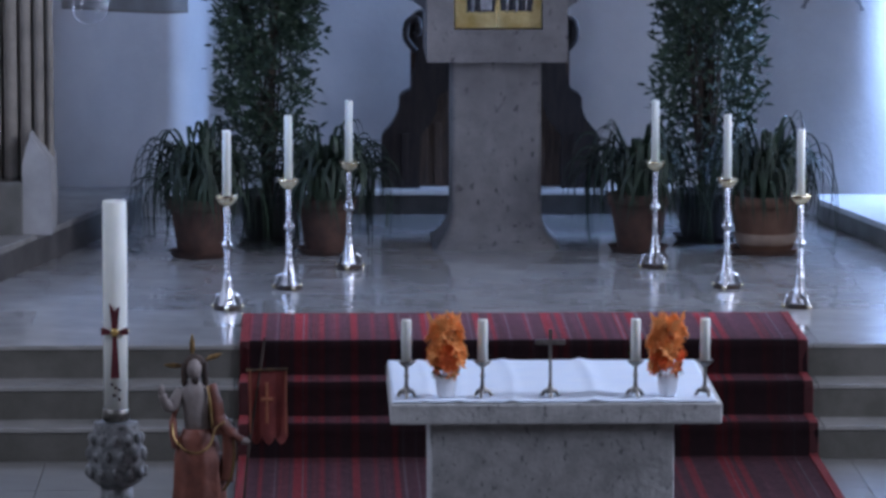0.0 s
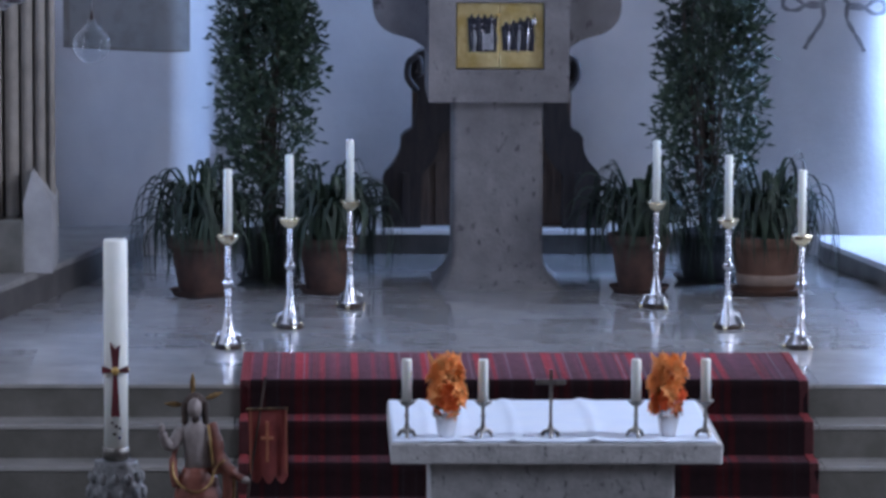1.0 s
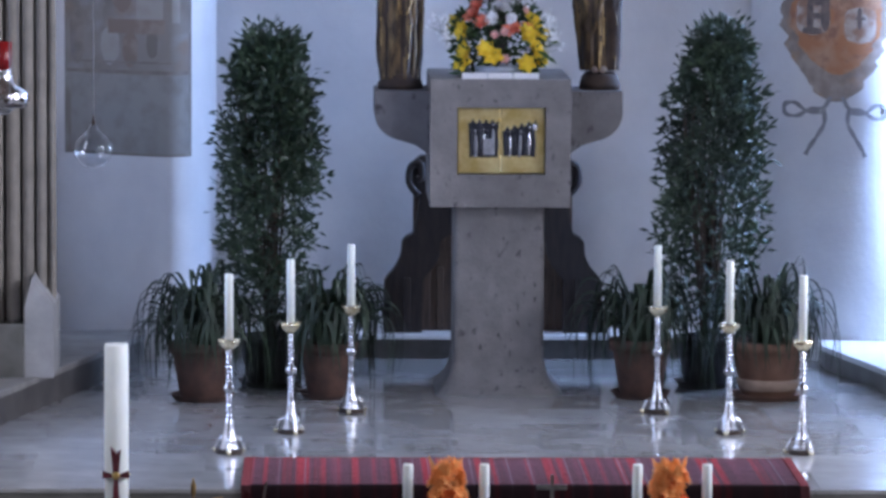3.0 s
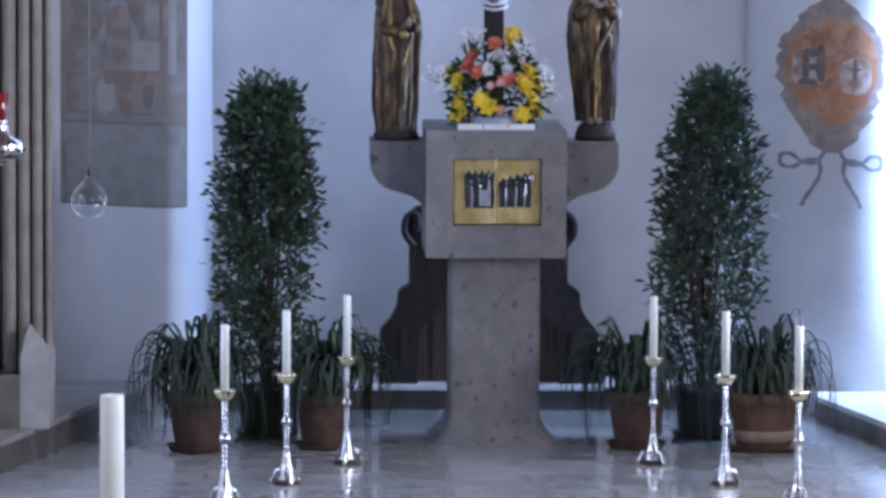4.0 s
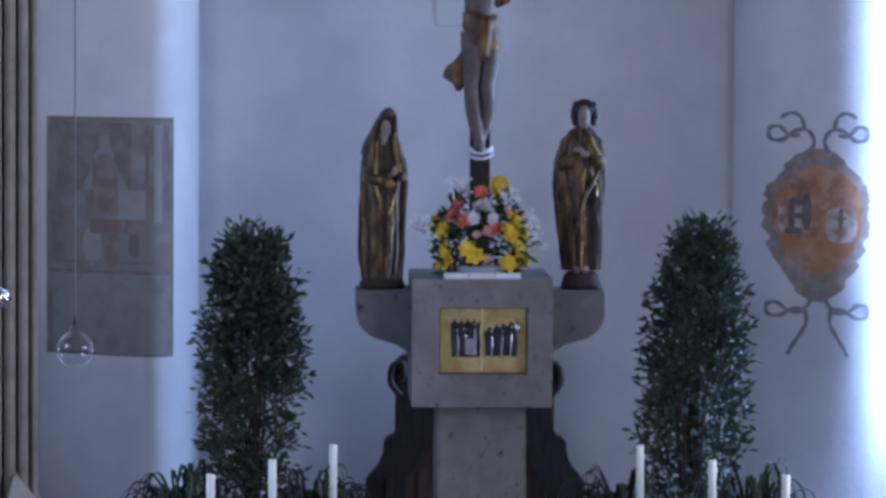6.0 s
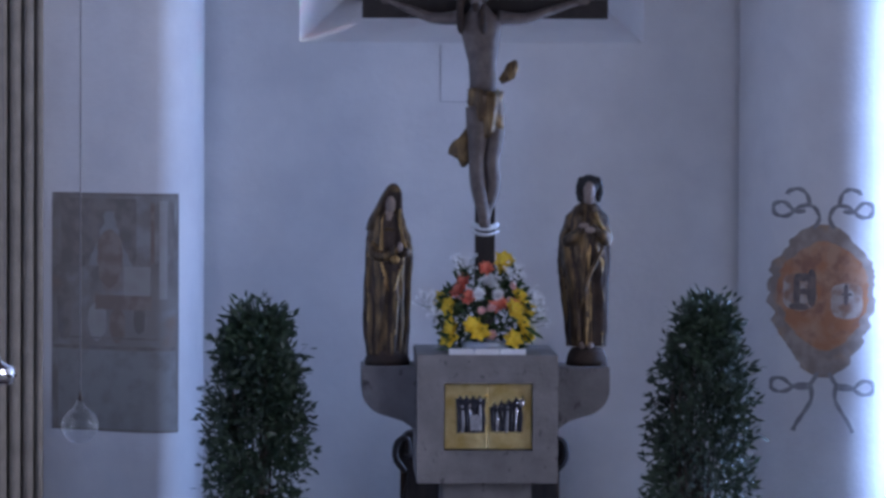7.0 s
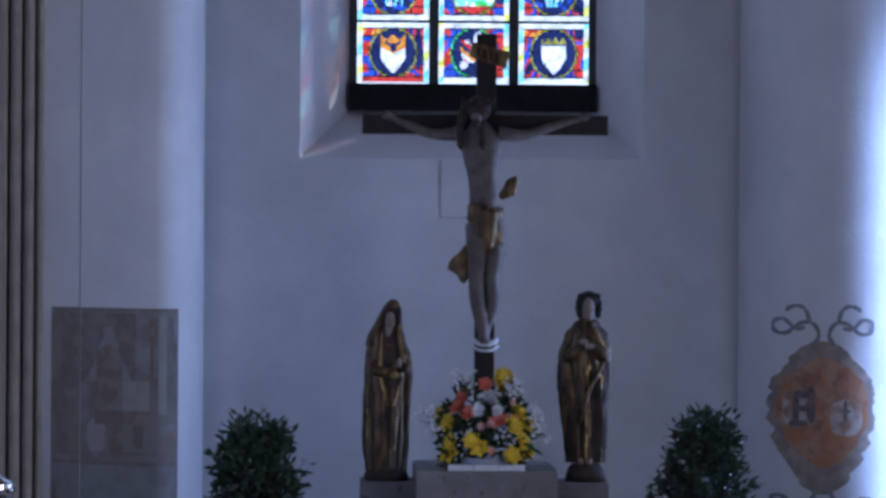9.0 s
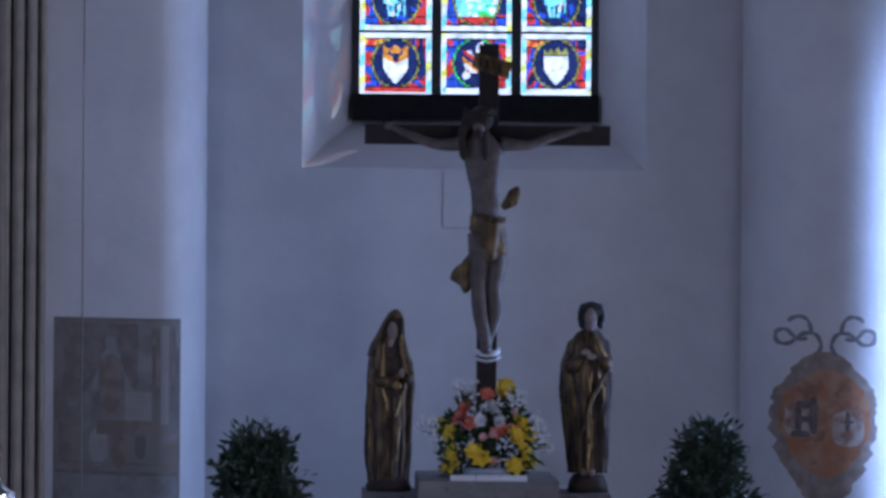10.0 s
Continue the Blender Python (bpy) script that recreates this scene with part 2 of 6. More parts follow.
CROSS_WOOD = surf("cross_wood", (0.011, 0.008, 0.007), (0.025, 0.017, 0.014), 6, 0.55, bump=0.25, grain=40, stretch=(5, 5, 1))
GILT = surf("worn_gilding", (0.16, 0.10, 0.042), (0.42, 0.285, 0.115), 20, 0.38, 0.75, 0.5, 40, (1, 1, 0.25), low=0.4, high=0.62)
GILT_DARK = surf("dark_worn_gilding", (0.048, 0.032, 0.021), (0.215, 0.142, 0.062), 24, 0.45, 0.5, 0.5, 40, (1, 1, 0.22), low=0.42, high=0.66)
UMBER = surf("dark_painted_wood", (0.022, 0.015, 0.012), (0.060, 0.038, 0.027), 12, 0.8, bump=0.4, grain=50)
CARVED_SKIN = surf("painted_limewood", (0.17, 0.13, 0.11), (0.28, 0.215, 0.18), 14, 0.5, bump=0.2, grain=50)
CORPUS = surf("aged_limewood", (0.095, 0.075, 0.066), (0.175, 0.14, 0.122), 14, 0.6, bump=0.2, grain=50)
ROBE_RED = surf("red_painted_wood", (0.11, 0.036, 0.024), (0.22, 0.075, 0.048), 12, 0.5, bump=0.3, grain=50)
BANNER = surf("red_banner_cloth", (0.13, 0.024, 0.020), (0.20, 0.036, 0.030), 14, 0.8, bump=0.3, grain=120)
RED_WAX = surf("red_wax", (0.05, 0.010, 0.014), (0.10, 0.016, 0.022), 20, 0.4, bump=0.1)
CHASED = surf("carved_grey_stone", (0.11, 0.115, 0.115), (0.27, 0.275, 0.28), 22, 0.5, 0.25, 0.6, 40, low=0.42, high=0.6)
PORCELAIN = surf("white_porcelain", (0.72, 0.74, 0.78), (0.80, 0.81, 0.84), 8, 0.25, bump=0.02)
PAPER = surf("white_paper", (0.74, 0.75, 0.78), (0.82, 0.82, 0.84), 10, 0.8, bump=0.1)
BLACK_IRON = surf("black_iron", (0.007, 0.007, 0.008), (0.016, 0.016, 0.018), 20, 0.6, bump=0.2, gloss=0.2)
LEAD = surf("lead", (0.03, 0.03, 0.035), (0.06, 0.06, 0.065), 20, 0.6, bump=0.2)
ORANGE = surf("orange_petal", (0.94, 0.36, 0.08), (0.97, 0.55, 0.22), 30, 0.6, bump=0.1)
DEEP_ORANGE = surf("deep_orange_petal", (0.76, 0.15, 0.03), (0.86, 0.25, 0.06), 30, 0.6, bump=0.1)
YELLOW = surf("yellow_petal", (0.75, 0.52, 0.02), (0.85, 0.66, 0.06), 30, 0.6, bump=0.1)
CORAL = surf("coral_petal", (0.72, 0.16, 0.09), (0.80, 0.28, 0.18), 30, 0.6, bump=0.1)
PINK = surf("pale_pink_petal", (0.70, 0.40, 0.36), (0.78, 0.52, 0.48), 30, 0.6, bump=0.1)
WHITE_PETAL = surf("white_petal", (0.74, 0.75, 0.77), (0.82, 0.83, 0.84), 30, 0.7, bump=0.1)
GREEN = surf("bouquet_leaf", (0.025, 0.06, 0.018), (0.06, 0.11, 0.035), 20, 0.5, bump=0.1)
CORD = surf("dark_cord", (0.10, 0.10, 0.11), (0.16, 0.16, 0.17), 40, 0.7, bump=0.1)
WHITE_CORD = surf("white_ribbon", (0.70, 0.72, 0.74), (0.78, 0.79, 0.80), 40, 0.7, bump=0.1)


# ---- mesh helpers ----
def part(name, bm, material, parent=None, label="", smooth=False, bevel=0.0):
    """Links a bmesh as one mesh object, under a thing or a part."""
    if bevel:
        bmesh.ops.bevel(bm, geom=list(bm.edges), offset=bevel, segments=2, affect="EDGES", profile=0.6)
    me = bpy.data.meshes.new(name)
    bmesh.ops.recalc_face_normals(bm, faces=list(bm.faces))
    if smooth:
        for fc in bm.faces:
            fc.smooth = True
    bm.to_mesh(me)
    bm.free()
    for m in material if isinstance(material, (list, tuple)) else (material,):
        me.materials.append(m)
    ob = new(name, me)
    if parent is not None:
        ob.parent = parent
    if label:
        ob["label"] = label
    return ob


def thing(name, label, category, group="", at=(0, 0, 0)):
    ob = new(name)
    ob.empty_display_size = 0.1
    ob.location = at
    return tagged(ob, label, category, group)


def structure(name, bm, material, label, category, bevel=0.0, smooth=False):
    return tagged(part(name, bm, material, None, "", smooth, bevel), label, category, kind="structure")


def box(bm, x0, x1, y0, y1, z0, z1, mi=0):
    v = [bm.verts.new((x, y, z)) for z in (z0, z1) for y in (y0, y1) for x in (x0, x1)]
    for a in ((0, 2, 3, 1), (4, 5, 7, 6), (0, 1, 5, 4), (2, 6, 7, 3), (0, 4, 6, 2), (1, 3, 7, 5)):
        bm.faces.new([v[i] for i in a]).material_index = mi
    return bm


def slab(x0, x1, y0, y1, z0, z1):
    return box(bmesh.new(), x0, x1, y0, y1, z0, z1)


def prism(bm, outline, y0, y1, mi=0):
    """A flat outline in x and z, given depth from y0 to y1."""
    a = [bm.verts.new((x, y0, z)) for x, z in outline]
    b = [bm.verts.new((x, y1, z)) for x, z in outline]
    n = len(a)
    bm.faces.new(a).material_index = mi
    bm.faces.new(b[::-1]).material_index = mi
    for i in range(n):
        bm.faces.new((a[i], b[i], b[(i + 1) % n], a[(i + 1) % n])).material_index = mi
    return bm


def prism_up(bm, outline, z0, z1, mi=0):
    """A plan outline in x and y, raised from z0 to z1."""
    a = [bm.verts.new((x, y, z0)) for x, y in outline]
    b = [bm.verts.new((x, y, z1)) for x, y in outline]
    n = len(a)
    bm.faces.new(a).material_index = mi
    bm.faces.new(b[::-1]).material_index = mi
    for i in range(n):
        bm.faces.new((a[i], b[i], b[(i + 1) % n], a[(i + 1) % n])).material_index = mi
    return bm


def loft(bm, rings, mi=0, caps=True):
    vs = [[bm.verts.new(p) for p in r] for r in rings]
    n = len(vs[0])
    for a, b in zip(vs, vs[1:]):
        for i in range(n):
            bm.faces.new((a[i], a[(i + 1) % n], b[(i + 1) % n], b[i])).material_index = mi
    if caps:
        bm.faces.new(vs[0][::-1]).material_index = mi
        bm.faces.new(vs[-1]).material_index = mi
    return bm


def lathe(bm, profile, n=20, at=(0, 0, 0), mi=0, lobes=0, depth=0.0):
    """Turned work: radius and height pairs. lobes: scallops round it."""
    rings = []
    for r, z in profile:
        ring = []
        for i in range(n):
            a = 2 * math.pi * i / n
            k = r * (1 + depth * math.cos(lobes * a)) if lobes else r
            ring.append((at[0] + k * math.cos(a), at[1] + k * math.sin(a), at[2] + z))
        rings.append(ring)
    return loft(bm, rings, mi)


def limb(bm, pts, radii, n=10, mi=0, flat=1.0):
    """A round, tapering limb along pts. flat: its depth against its width."""
    pts = [Vector(p) for p in pts]
    rings = []
    for i, p in enumerate(pts):
        d = (pts[min(i + 1, len(pts) - 1)] - pts[max(i - 1, 0)]).normalized()
        side = d.cross(Vector((0, 1, 0)))
        side = side.normalized() if side.length > 1e-3 else Vector((1, 0, 0))
        up = side.cross(d).normalized()
        r = radii[i] if isinstance(radii, (list, tuple)) else radii
        rings.append([p + side * (r * math.cos(2 * math.pi * k / n)) + up * (r * flat * math.sin(2 * math.pi * k / n)) for k in range(n)])
    return loft(bm, rings, mi)


def ball(bm, at, r, mi=0, scale=(1, 1, 1), u=14, v=9):
    m = Matrix.Translation(at) @ Matrix.Diagonal((*scale, 1))
    res = bmesh.ops.create_uvsphere(bm, u_segments=u, v_segments=v, radius=r, matrix=m)
    for fc in {fc for vt in res["verts"] for fc in vt.link_faces}:
        fc.material_index = mi
    return bm


def smooth_line(pts, steps=6):
    """Points along a smooth curve through pts."""
    pts = [Vector(p) for p in pts]
    out = []
    for i in range(len(pts) - 1):
        a, b, c, d = pts[max(i - 1, 0)], pts[i], pts[i + 1], pts[min(i + 2, len(pts) - 1)]
        for k in range(steps):
            t = k / steps
            out.append(0.5 * ((2 * b) + (c - a) * t + (2 * a - 5 * b + 4 * c - d) * t * t + (3 * b - a - 3 * c + d) * t ** 3))
    out.append(pts[-1])
    return out


# ---- the building ----
TOP = 8.2
# apse wall with the window's opening, splayed outwards on its inner side
bm = bmesh.new()
WX, WG = 0.79, 29.92            # half width at the glass, and the glass's plane
SILL_IN, SILL_GLASS, HEAD = 3.705, 4.02, 7.4
IL, IR = -1.115, 1.075
for x0, x1, z0, z1 in ((-1.72, IL, 0, TOP), (IR, 1.69, 0, TOP), (IL, IR, 0, SILL_IN), (IL, IR, HEAD, TOP)):
    box(bm, x0, x1, 29.3, 30.2, z0, z1)
structure("wall_east", bm, PLASTER, "smooth pale grey-white plastered apse wall behind the tabernacle", "wall")
bm = bmesh.new()
prism_up(bm, [(IL, 29.3), (-WX, WG), (-WX, 30.2), (IL, 30.2)], SILL_IN, HEAD)
prism_up(bm, [(IR, 29.3), (IR, 30.2), (WX, 30.2), (WX, WG)], SILL_IN, HEAD)
a = [bm.verts.new(p) for p in ((IL, 29.3, SILL_IN), (IR, 29.3, SILL_IN), (WX, WG, SILL_GLASS), (-WX, WG, SILL_GLASS))]
bm.faces.new(a)
b = [bm.verts.new(p) for p in ((-WX, WG, SILL_GLASS), (WX, WG, SILL_GLASS), (WX, 30.2, SILL_GLASS), (-WX, 30.2, SILL_GLASS))]
bm.faces.new(b)
structure("window_reveal", bm, PLASTER, "splayed white plaster reveal and sloping sill of the window", "window reveal")
# plaster panel seams under the sill
bm = bmesh.new()
box(bm, -0.221, -0.213, 29.294, 29.3, 3.33, 3.69)
box(bm, -0.213, 0.02, 29.295, 29.3, 3.325, 3.331)
structure("plaster_seam", bm, surf("seam_shadow_paint", (0.42, 0.41, 0.42), (0.5, 0.49, 0.5), 20, 0.9), "thin cracked seam of a plaster patch below the sill", "plaster seam")


def right_face(x):
    """Depth of the rounded wall face on the south side of the apse."""
    u = min(1.0, max(0.0, (2.50 - x) / 0.81))
    return 28.38 + 0.92 * (0.8 * (1 - (1 - u ** 2.3) ** 0.5) + 0.2 * u ** 1.6)


def left_face(x):
    """Depth of the wall face on the north side: rounded at the apse, then running back."""
    s = -2.05 - x
    back = 28.475 + 0.345 * (s + math.sqrt(s * s + 0.012))
    u = min(1.0, max(0.0, (x + 2.02) / 0.30))
    return back + 0.80 * (1 - (1 - u ** 2.2) ** (1 / 2.2))


def side_wall(side, name, label):
    """The rounded return from the apse to the wall beside it, then the choir's side wall."""
    if side < 0:
        plan = [(x, left_face(x)) for x in [-1.72 - 0.28 * (k / 24) ** 2 for k in range(25)] + [-2.0 - 0.95 * k / 20 for k in range(1, 21)]]
    else:
        plan = [(x, right_face(x)) for x in [1.69 + 0.81 * (k / 30) ** 2 for k in range(31)]] + [(2.62, 28.38), (2.75, 28.38)]
    bm = bmesh.new()
    bot = [bm.verts.new((x, y, -0.6)) for x, y in plan]
    top = [bm.verts.new((x, y, TOP)) for x, y in plan]
    for i in range(len(plan) - 1):
        bm.faces.new((bot[i], bot[i + 1], top[i + 1], top[i])).smooth = True
    far = [(plan[-1][0], 30.2), (plan[0][0], 30.2)]
    fb = [bm.verts.new((x, y, -0.6)) for x, y in far]
    ft = [bm.verts.new((x, y, TOP)) for x, y in far]
    bm.faces.new((bot[-1], fb[0], ft[0], top[-1]))
    bm.faces.new((fb[0], fb[1], ft[1], ft[0]))
    bm.faces.new((fb[1], bot[0], top[0], ft[1]))
    return structure(name, bm, PLASTER, label, "wall")


side_wall(-1, "wall_north_east", "white plastered wall with a rounded edge beside the apse")
side_wall(1, "wall_south_east", "white plastered wall curving out from the apse")
# choir side walls; the south one holds a tall window
FROST = surf("frosted_pane", (0.55, 0.6, 0.66), (0.62, 0.66, 0.72), 9, 0.4, bump=0.1)
count = 2


def windowed_wall(name, label, side, x0, x1, y0, y1, middles, half, z0, z1, extra=None, material=PLASTER):
    """A thick wall along y with tall openings, and frosted panes in them."""
    global count
    bm = bmesh.new()
    xs = sorted((side * x0, side * x1))
    cuts = [y0] + [v for wy in middles for v in (wy - half, wy + half)] + [y1]
    for k in range(0, len(cuts), 2):
        box(bm, *xs, cuts[k], cuts[k + 1], -0.6, TOP)
    for wy in middles:
        box(bm, *xs, wy - half, wy + half, -0.6, z0)
        box(bm, *xs, wy - half, wy + half, z1, TOP)
        px = sorted((side * (x1 - 0.16), side * (x1 - 0.13)))
        structure("window_%d" % count, slab(*px, wy - half, wy + half, z0, z1), FROST, "tall frosted side window letting in daylight", "window")
        count += 1
    if extra:
        box(bm, *extra)
    structure(name, bm, material, label, "wall")


windowed_wall("wall_north_choir", "white plastered choir side wall with two tall windows", -1, 2.95, 3.6, 23.0, 30.2, CHOIR_NORTH, 0.3, 0.6, 4.4)
windowed_wall("wall_south_choir", "white plastered choir side wall with tall windows", 1, 2.95, 3.6, 23.0, 30.2, CHOIR_SOUTH, 0.14, 0.6, 4.4, (2.75, 2.95, 28.39, 30.2, -0.6, TOP))
# the nave, round and behind the gallery from which one looks
# unseen; walls and ceiling invented dark to cut bounce light into the choir
for side, name in ((-1, "north"), (1, "south")):
    windowed_wall("wall_%s_nave" % name, "unseen grey stone nave wall, tall windows, darkened against bounce light", side, 7.0, 7.7, -4.0, 23.0, NAVE, 1.0, 3.1, 7.3, None, STEP_STONE)
    xs = sorted((side * 3.6, side * 7.7))
    structure("wall_arch_%s" % name, slab(*xs, 23.0, 23.6, -0.6, TOP), PLASTER, "white plastered wall beside the choir arch", "wall")
structure("wall_west", slab(-7.7, 7.7, -4.6, -4.0, -0.6, TOP), STEP_STONE, "unseen grey stone west wall behind the gallery, darkened against bounce light", "wall")
structure("ceiling", slab(-7.7, 7.7, -4.6, 30.8, TOP, TOP + 0.3), BROWN_WOOD, "unseen brown boarded ceiling, made dark to cut bounce light", "ceiling")
structure("gallery_floor", slab(-7.0, 7.0, -4.0, 0.6, 1.6, 1.85), BROWN_WOOD, "brown wooden floor of the organ gallery", "gallery floor")
structure("floor", slab(-7.0, 7.0, -4.0, 22.7, -0.62, -0.52), KERB_STONE, "grey stone nave floor with square tiles", "floor")
structure("backdrop", slab(-4.0, 4.0, 33.4, 33.5, 1.5, 12), glow("bright_sky", (0.80, 0.90, 1.0), 3.9), "bright pale sky beyond the stained-glass window", "sky")

# choir floor: its bed, the three steps, the ledge and the kerbs
structure("choir_floor", slab(-2.94, 2.94, 23.3, 29.28, -0.6, -0.012), KERB_STONE, "polished pale limestone slab floor of the choir", "floor")
STEPS = ((23.10, 0.0), (22.83, -0.167), (22.56, -0.333))
for k, (y, z) in enumerate(STEPS):
    step = structure("step_%d" % (k + 1), slab(-2.94, 2.94, y, y + 0.45, z - 0.167, z - 0.006), STEP_STONE, "grey-brown stone step to the choir, riser coloured dark as if shaded", "step")
    # tread slabs in the lighter stone, coloured as lit from above
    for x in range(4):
        part("tread", slab(-2.94 + 1.47 * x + 0.0015, -2.94 + 1.47 * (x + 1) - 0.0015, y - 0.008, y + 0.30 if k else y + 0.019, z - 0.022, z), LIT_TREAD_STONE, step, bevel=0.004)
# dark stone, with the shade on ledge and north kerb faces coloured in
DARK_SHADED_FACE = surf("dark_shaded_stone", (0.055, 0.050, 0.046), (0.10, 0.092, 0.085), 5.0, 0.5, bump=0.2, grain=40)
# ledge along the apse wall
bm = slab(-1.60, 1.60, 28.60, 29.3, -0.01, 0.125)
structure("apse_ledge", bm, DARK_SHADED_FACE, "low dark stone ledge along the apse wall, with shade coloured in", "ledge")
structure("apse_ledge_cover", slab(-1.62, 1.62, 28.58, 29.3, 0.125, 0.152), LIT_LEDGE_TOP, "stone cover slab of the apse ledge, coloured near-white as if lit", "ledge cover", bevel=0.004)
# kerbs that run out from the apse along both side walls
for side, pts in ((1, ((2.06, 28.12), (2.31, 26.85), (2.62, 25.2), (2.95, 25.2), (2.95, 28.39), (2.06, 28.42))),
                  (-1, ((-2.15, 28.25), (-2.80, 25.6), (-2.95, 25.0), (-2.99, 25.0), (-2.99, 28.42), (-2.15, 28.5)))):
    rise = 0.0 if side > 0 else 0.05
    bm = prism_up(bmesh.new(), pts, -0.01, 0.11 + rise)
    structure("kerb_south" if side > 0 else "kerb_north", bm, DARK_SHADED_FACE if side < 0 else KERB_STONE, "dark stone bench kerb at the side wall, north face coloured shaded", "kerb")
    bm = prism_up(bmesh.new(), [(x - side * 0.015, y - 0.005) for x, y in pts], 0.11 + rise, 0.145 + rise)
    structure("kerb_cover_south" if side > 0 else "kerb_cover_north", bm, LIT_LEDGE_TOP if side > 0 else KERB_STONE, "worn stone cover of the side kerb, south one whitened as lit", "kerb cover", bevel=0.004)

# moulded sandstone pier of the choir arch, with its plastered foot
pier = structure("arch_pier", slab(-3.0, -2.60, 26.46, 26.72, 0.46, TOP), SANDSTONE, "beige sandstone pier with vertical roll mouldings", "pier")
xs = -2.572
for w, y in ((0.040, 26.40), (0.012, 26.44), (0.055, 26.34), (0.016, 26.42), (0.062, 26.32), (0.016, 26.41), (0.075, 26.30), (0.02, 26.40), (0.12, 26.28)):
    bm = bmesh.new()
    n = 9
    ring = [(xs - w * k / (n - 1), y - 0.35 * w * math.sin(math.pi * k / (n - 1))) for k in range(n)]
    prism_up(bm, ring + [(ring[-1][0], 26.455), (ring[0][0], 26.455)], 0.46, TOP)
    part("roll_moulding", bm, SANDSTONE, pier)
    xs -= w
bm = prism(bmesh.new(), [(-2.57, 0.19), (-2.57, 0.60), (-2.69, 0.77), (-2.735, 0.60), (-2.735, 0.19)], 26.1, 26.7)
structure("pier_foot", bm, SHADED_FOOT, "plastered pointed foot of the pier, greyed as if in shade", "pier foot")
structure("pier_plinth", slab(-3.0, -2.735, 26.05, 26.8, 0.10, 0.5), STEP_STONE, "grey stone plinth under the pier", "plinth", bevel=0.01)


# ---- the stained-glass window ----
GLASS = [stained("glass_" + n, tuple(min(0.97, 2.7 * v) for v in c)) for n, c in (
    ("clear", (0.95, 0.97, 1.0)), ("blue", (0.018, 0.04, 0.22)), ("red", (0.26, 0.022, 0.018)), ("yellow", (0.62, 0.50, 0.06)),
    ("orange", (0.45, 0.14, 0.02)), ("black", (0.004, 0.005, 0.012)), ("light_blue", (0.12, 0.33, 0.80)), ("green", (0.04, 0.25, 0.06)),
    ("olive", (0.16, 0.15, 0.03)), ("navy", (0.008, 0.012, 0.045)))]
CLEAR, BLUE, RED, YEL, ORA, BLK, LBL, GRN, OLI, NAV = range(10)


def pane_colour(u, v, kind, wobble):
    """Which glass lies at u, v (0 to 1) of a pane: a pale border, a leaded field, a ring and what stands in it."""
    edge = min(u * 1.25, (1 - u) * 1.25, v, 1 - v)
    if edge < 0.010:
        return BLK
    if edge < 0.080:
        k = math.sin(9 * (u - v) + wobble)
        if u < 0.06 or u > 0.94:
            return YEL if k < -0.8 else (LBL if k > 0.55 else CLEAR)
        return RED if v < 0.08 and kind == 0 else CLEAR
    if edge < 0.094:
        return BLK
    x, z = (u - 0.5) * 1.25, v - 0.5
    r = math.hypot(x, z)
    if 0.385 < r < 0.435:
        return (GRN if kind == 1 else OLI) if 0.398 < r < 0.423 else BLK
    if r < 0.385:
        if kind in (0, 2):
            half = 0.22 if z > -0.02 else 0.22 * max(0.0, 1 - (-(z + 0.02) / 0.34) ** 1.7)
            if abs(x) < half and z < (0.25 + 0.03 * math.cos(30 * x) if kind == 0 else 0.13):
                if kind == 0:
                    if math.hypot(x, z - 0.06) < 0.055 or (abs(x) < 0.03 and 0.0 < z < 0.17) or abs(z - 0.10 - 0.6 * abs(x)) < 0.03 and abs(x) < 0.14:
                        return NAV
                    return ORA if z > -0.03 + 0.5 * abs(x) or z > 0.1 else CLEAR
                return CLEAR
            if kind == 2 and abs(x) < 0.22 and 0.155 < z < 0.225 + 0.045 * math.sin(48 * x):
                return OLI
            return NAV
        if kind == 1:
            if math.hypot((x - 0.09) / 0.10, (z - 0.16) / 0.20) < 1:
                return CLEAR
            if abs(x + 0.12 + 0.3 * z) < 0.10 and -0.16 < z < 0.22:
                return (RED, CLEAR, ORA, NAV)[int(10 * (x + 1.3 * z) + 40) % 4]
            if math.hypot(x + 0.18, z + 0.2) < 0.07:
                return CLEAR
            return NAV
        k = noise.noise((x * 9 + kind, z * 9, kind * 3.1 + 1))
        if kind == 4:   # a pale band over blue and green
            if -0.27 < z < -0.06:
                return GRN if x > 0.04 and k > -0.1 else (LBL if k > -0.25 else CLEAR)
            return (CLEAR if k > 0.2 else LBL) if -0.06 <= z < 0.16 + 0.3 * x else RED
        # a pale blue beast: body, neck and legs
        beast = math.hypot((x + 0.02) / 0.21, (z - 0.05 - 0.25 * x) / 0.10) < 1 or math.hypot((x - 0.17) / 0.07, (z - 0.18) / 0.11) < 1
        legs = -0.27 < z < 0.05 and min(abs(x + 0.15 + 0.15 * z), abs(x + 0.05), abs(x - 0.08 - 0.2 * z), abs(x - 0.15)) < 0.024
        if beast or legs:
            return BLK if k > 0.42 else (LBL if k > -0.30 else CLEAR)
        return NAV if k < 0.25 else BLUE
    if abs(abs(x) - 0.31) < 0.012 or abs(z) < 0.010 or abs(abs(z) - 0.27) < 0.008:
        return BLK
    k = noise.noise((x * 3.2 + wobble, z * 3.2, wobble))
    if k > 0.12:
        return RED
    return (ORA if kind in (0, 2) and x < 0 and z > 0.27 else BLUE) if k > -0.22 else (NAV if k < -0.38 else RED)


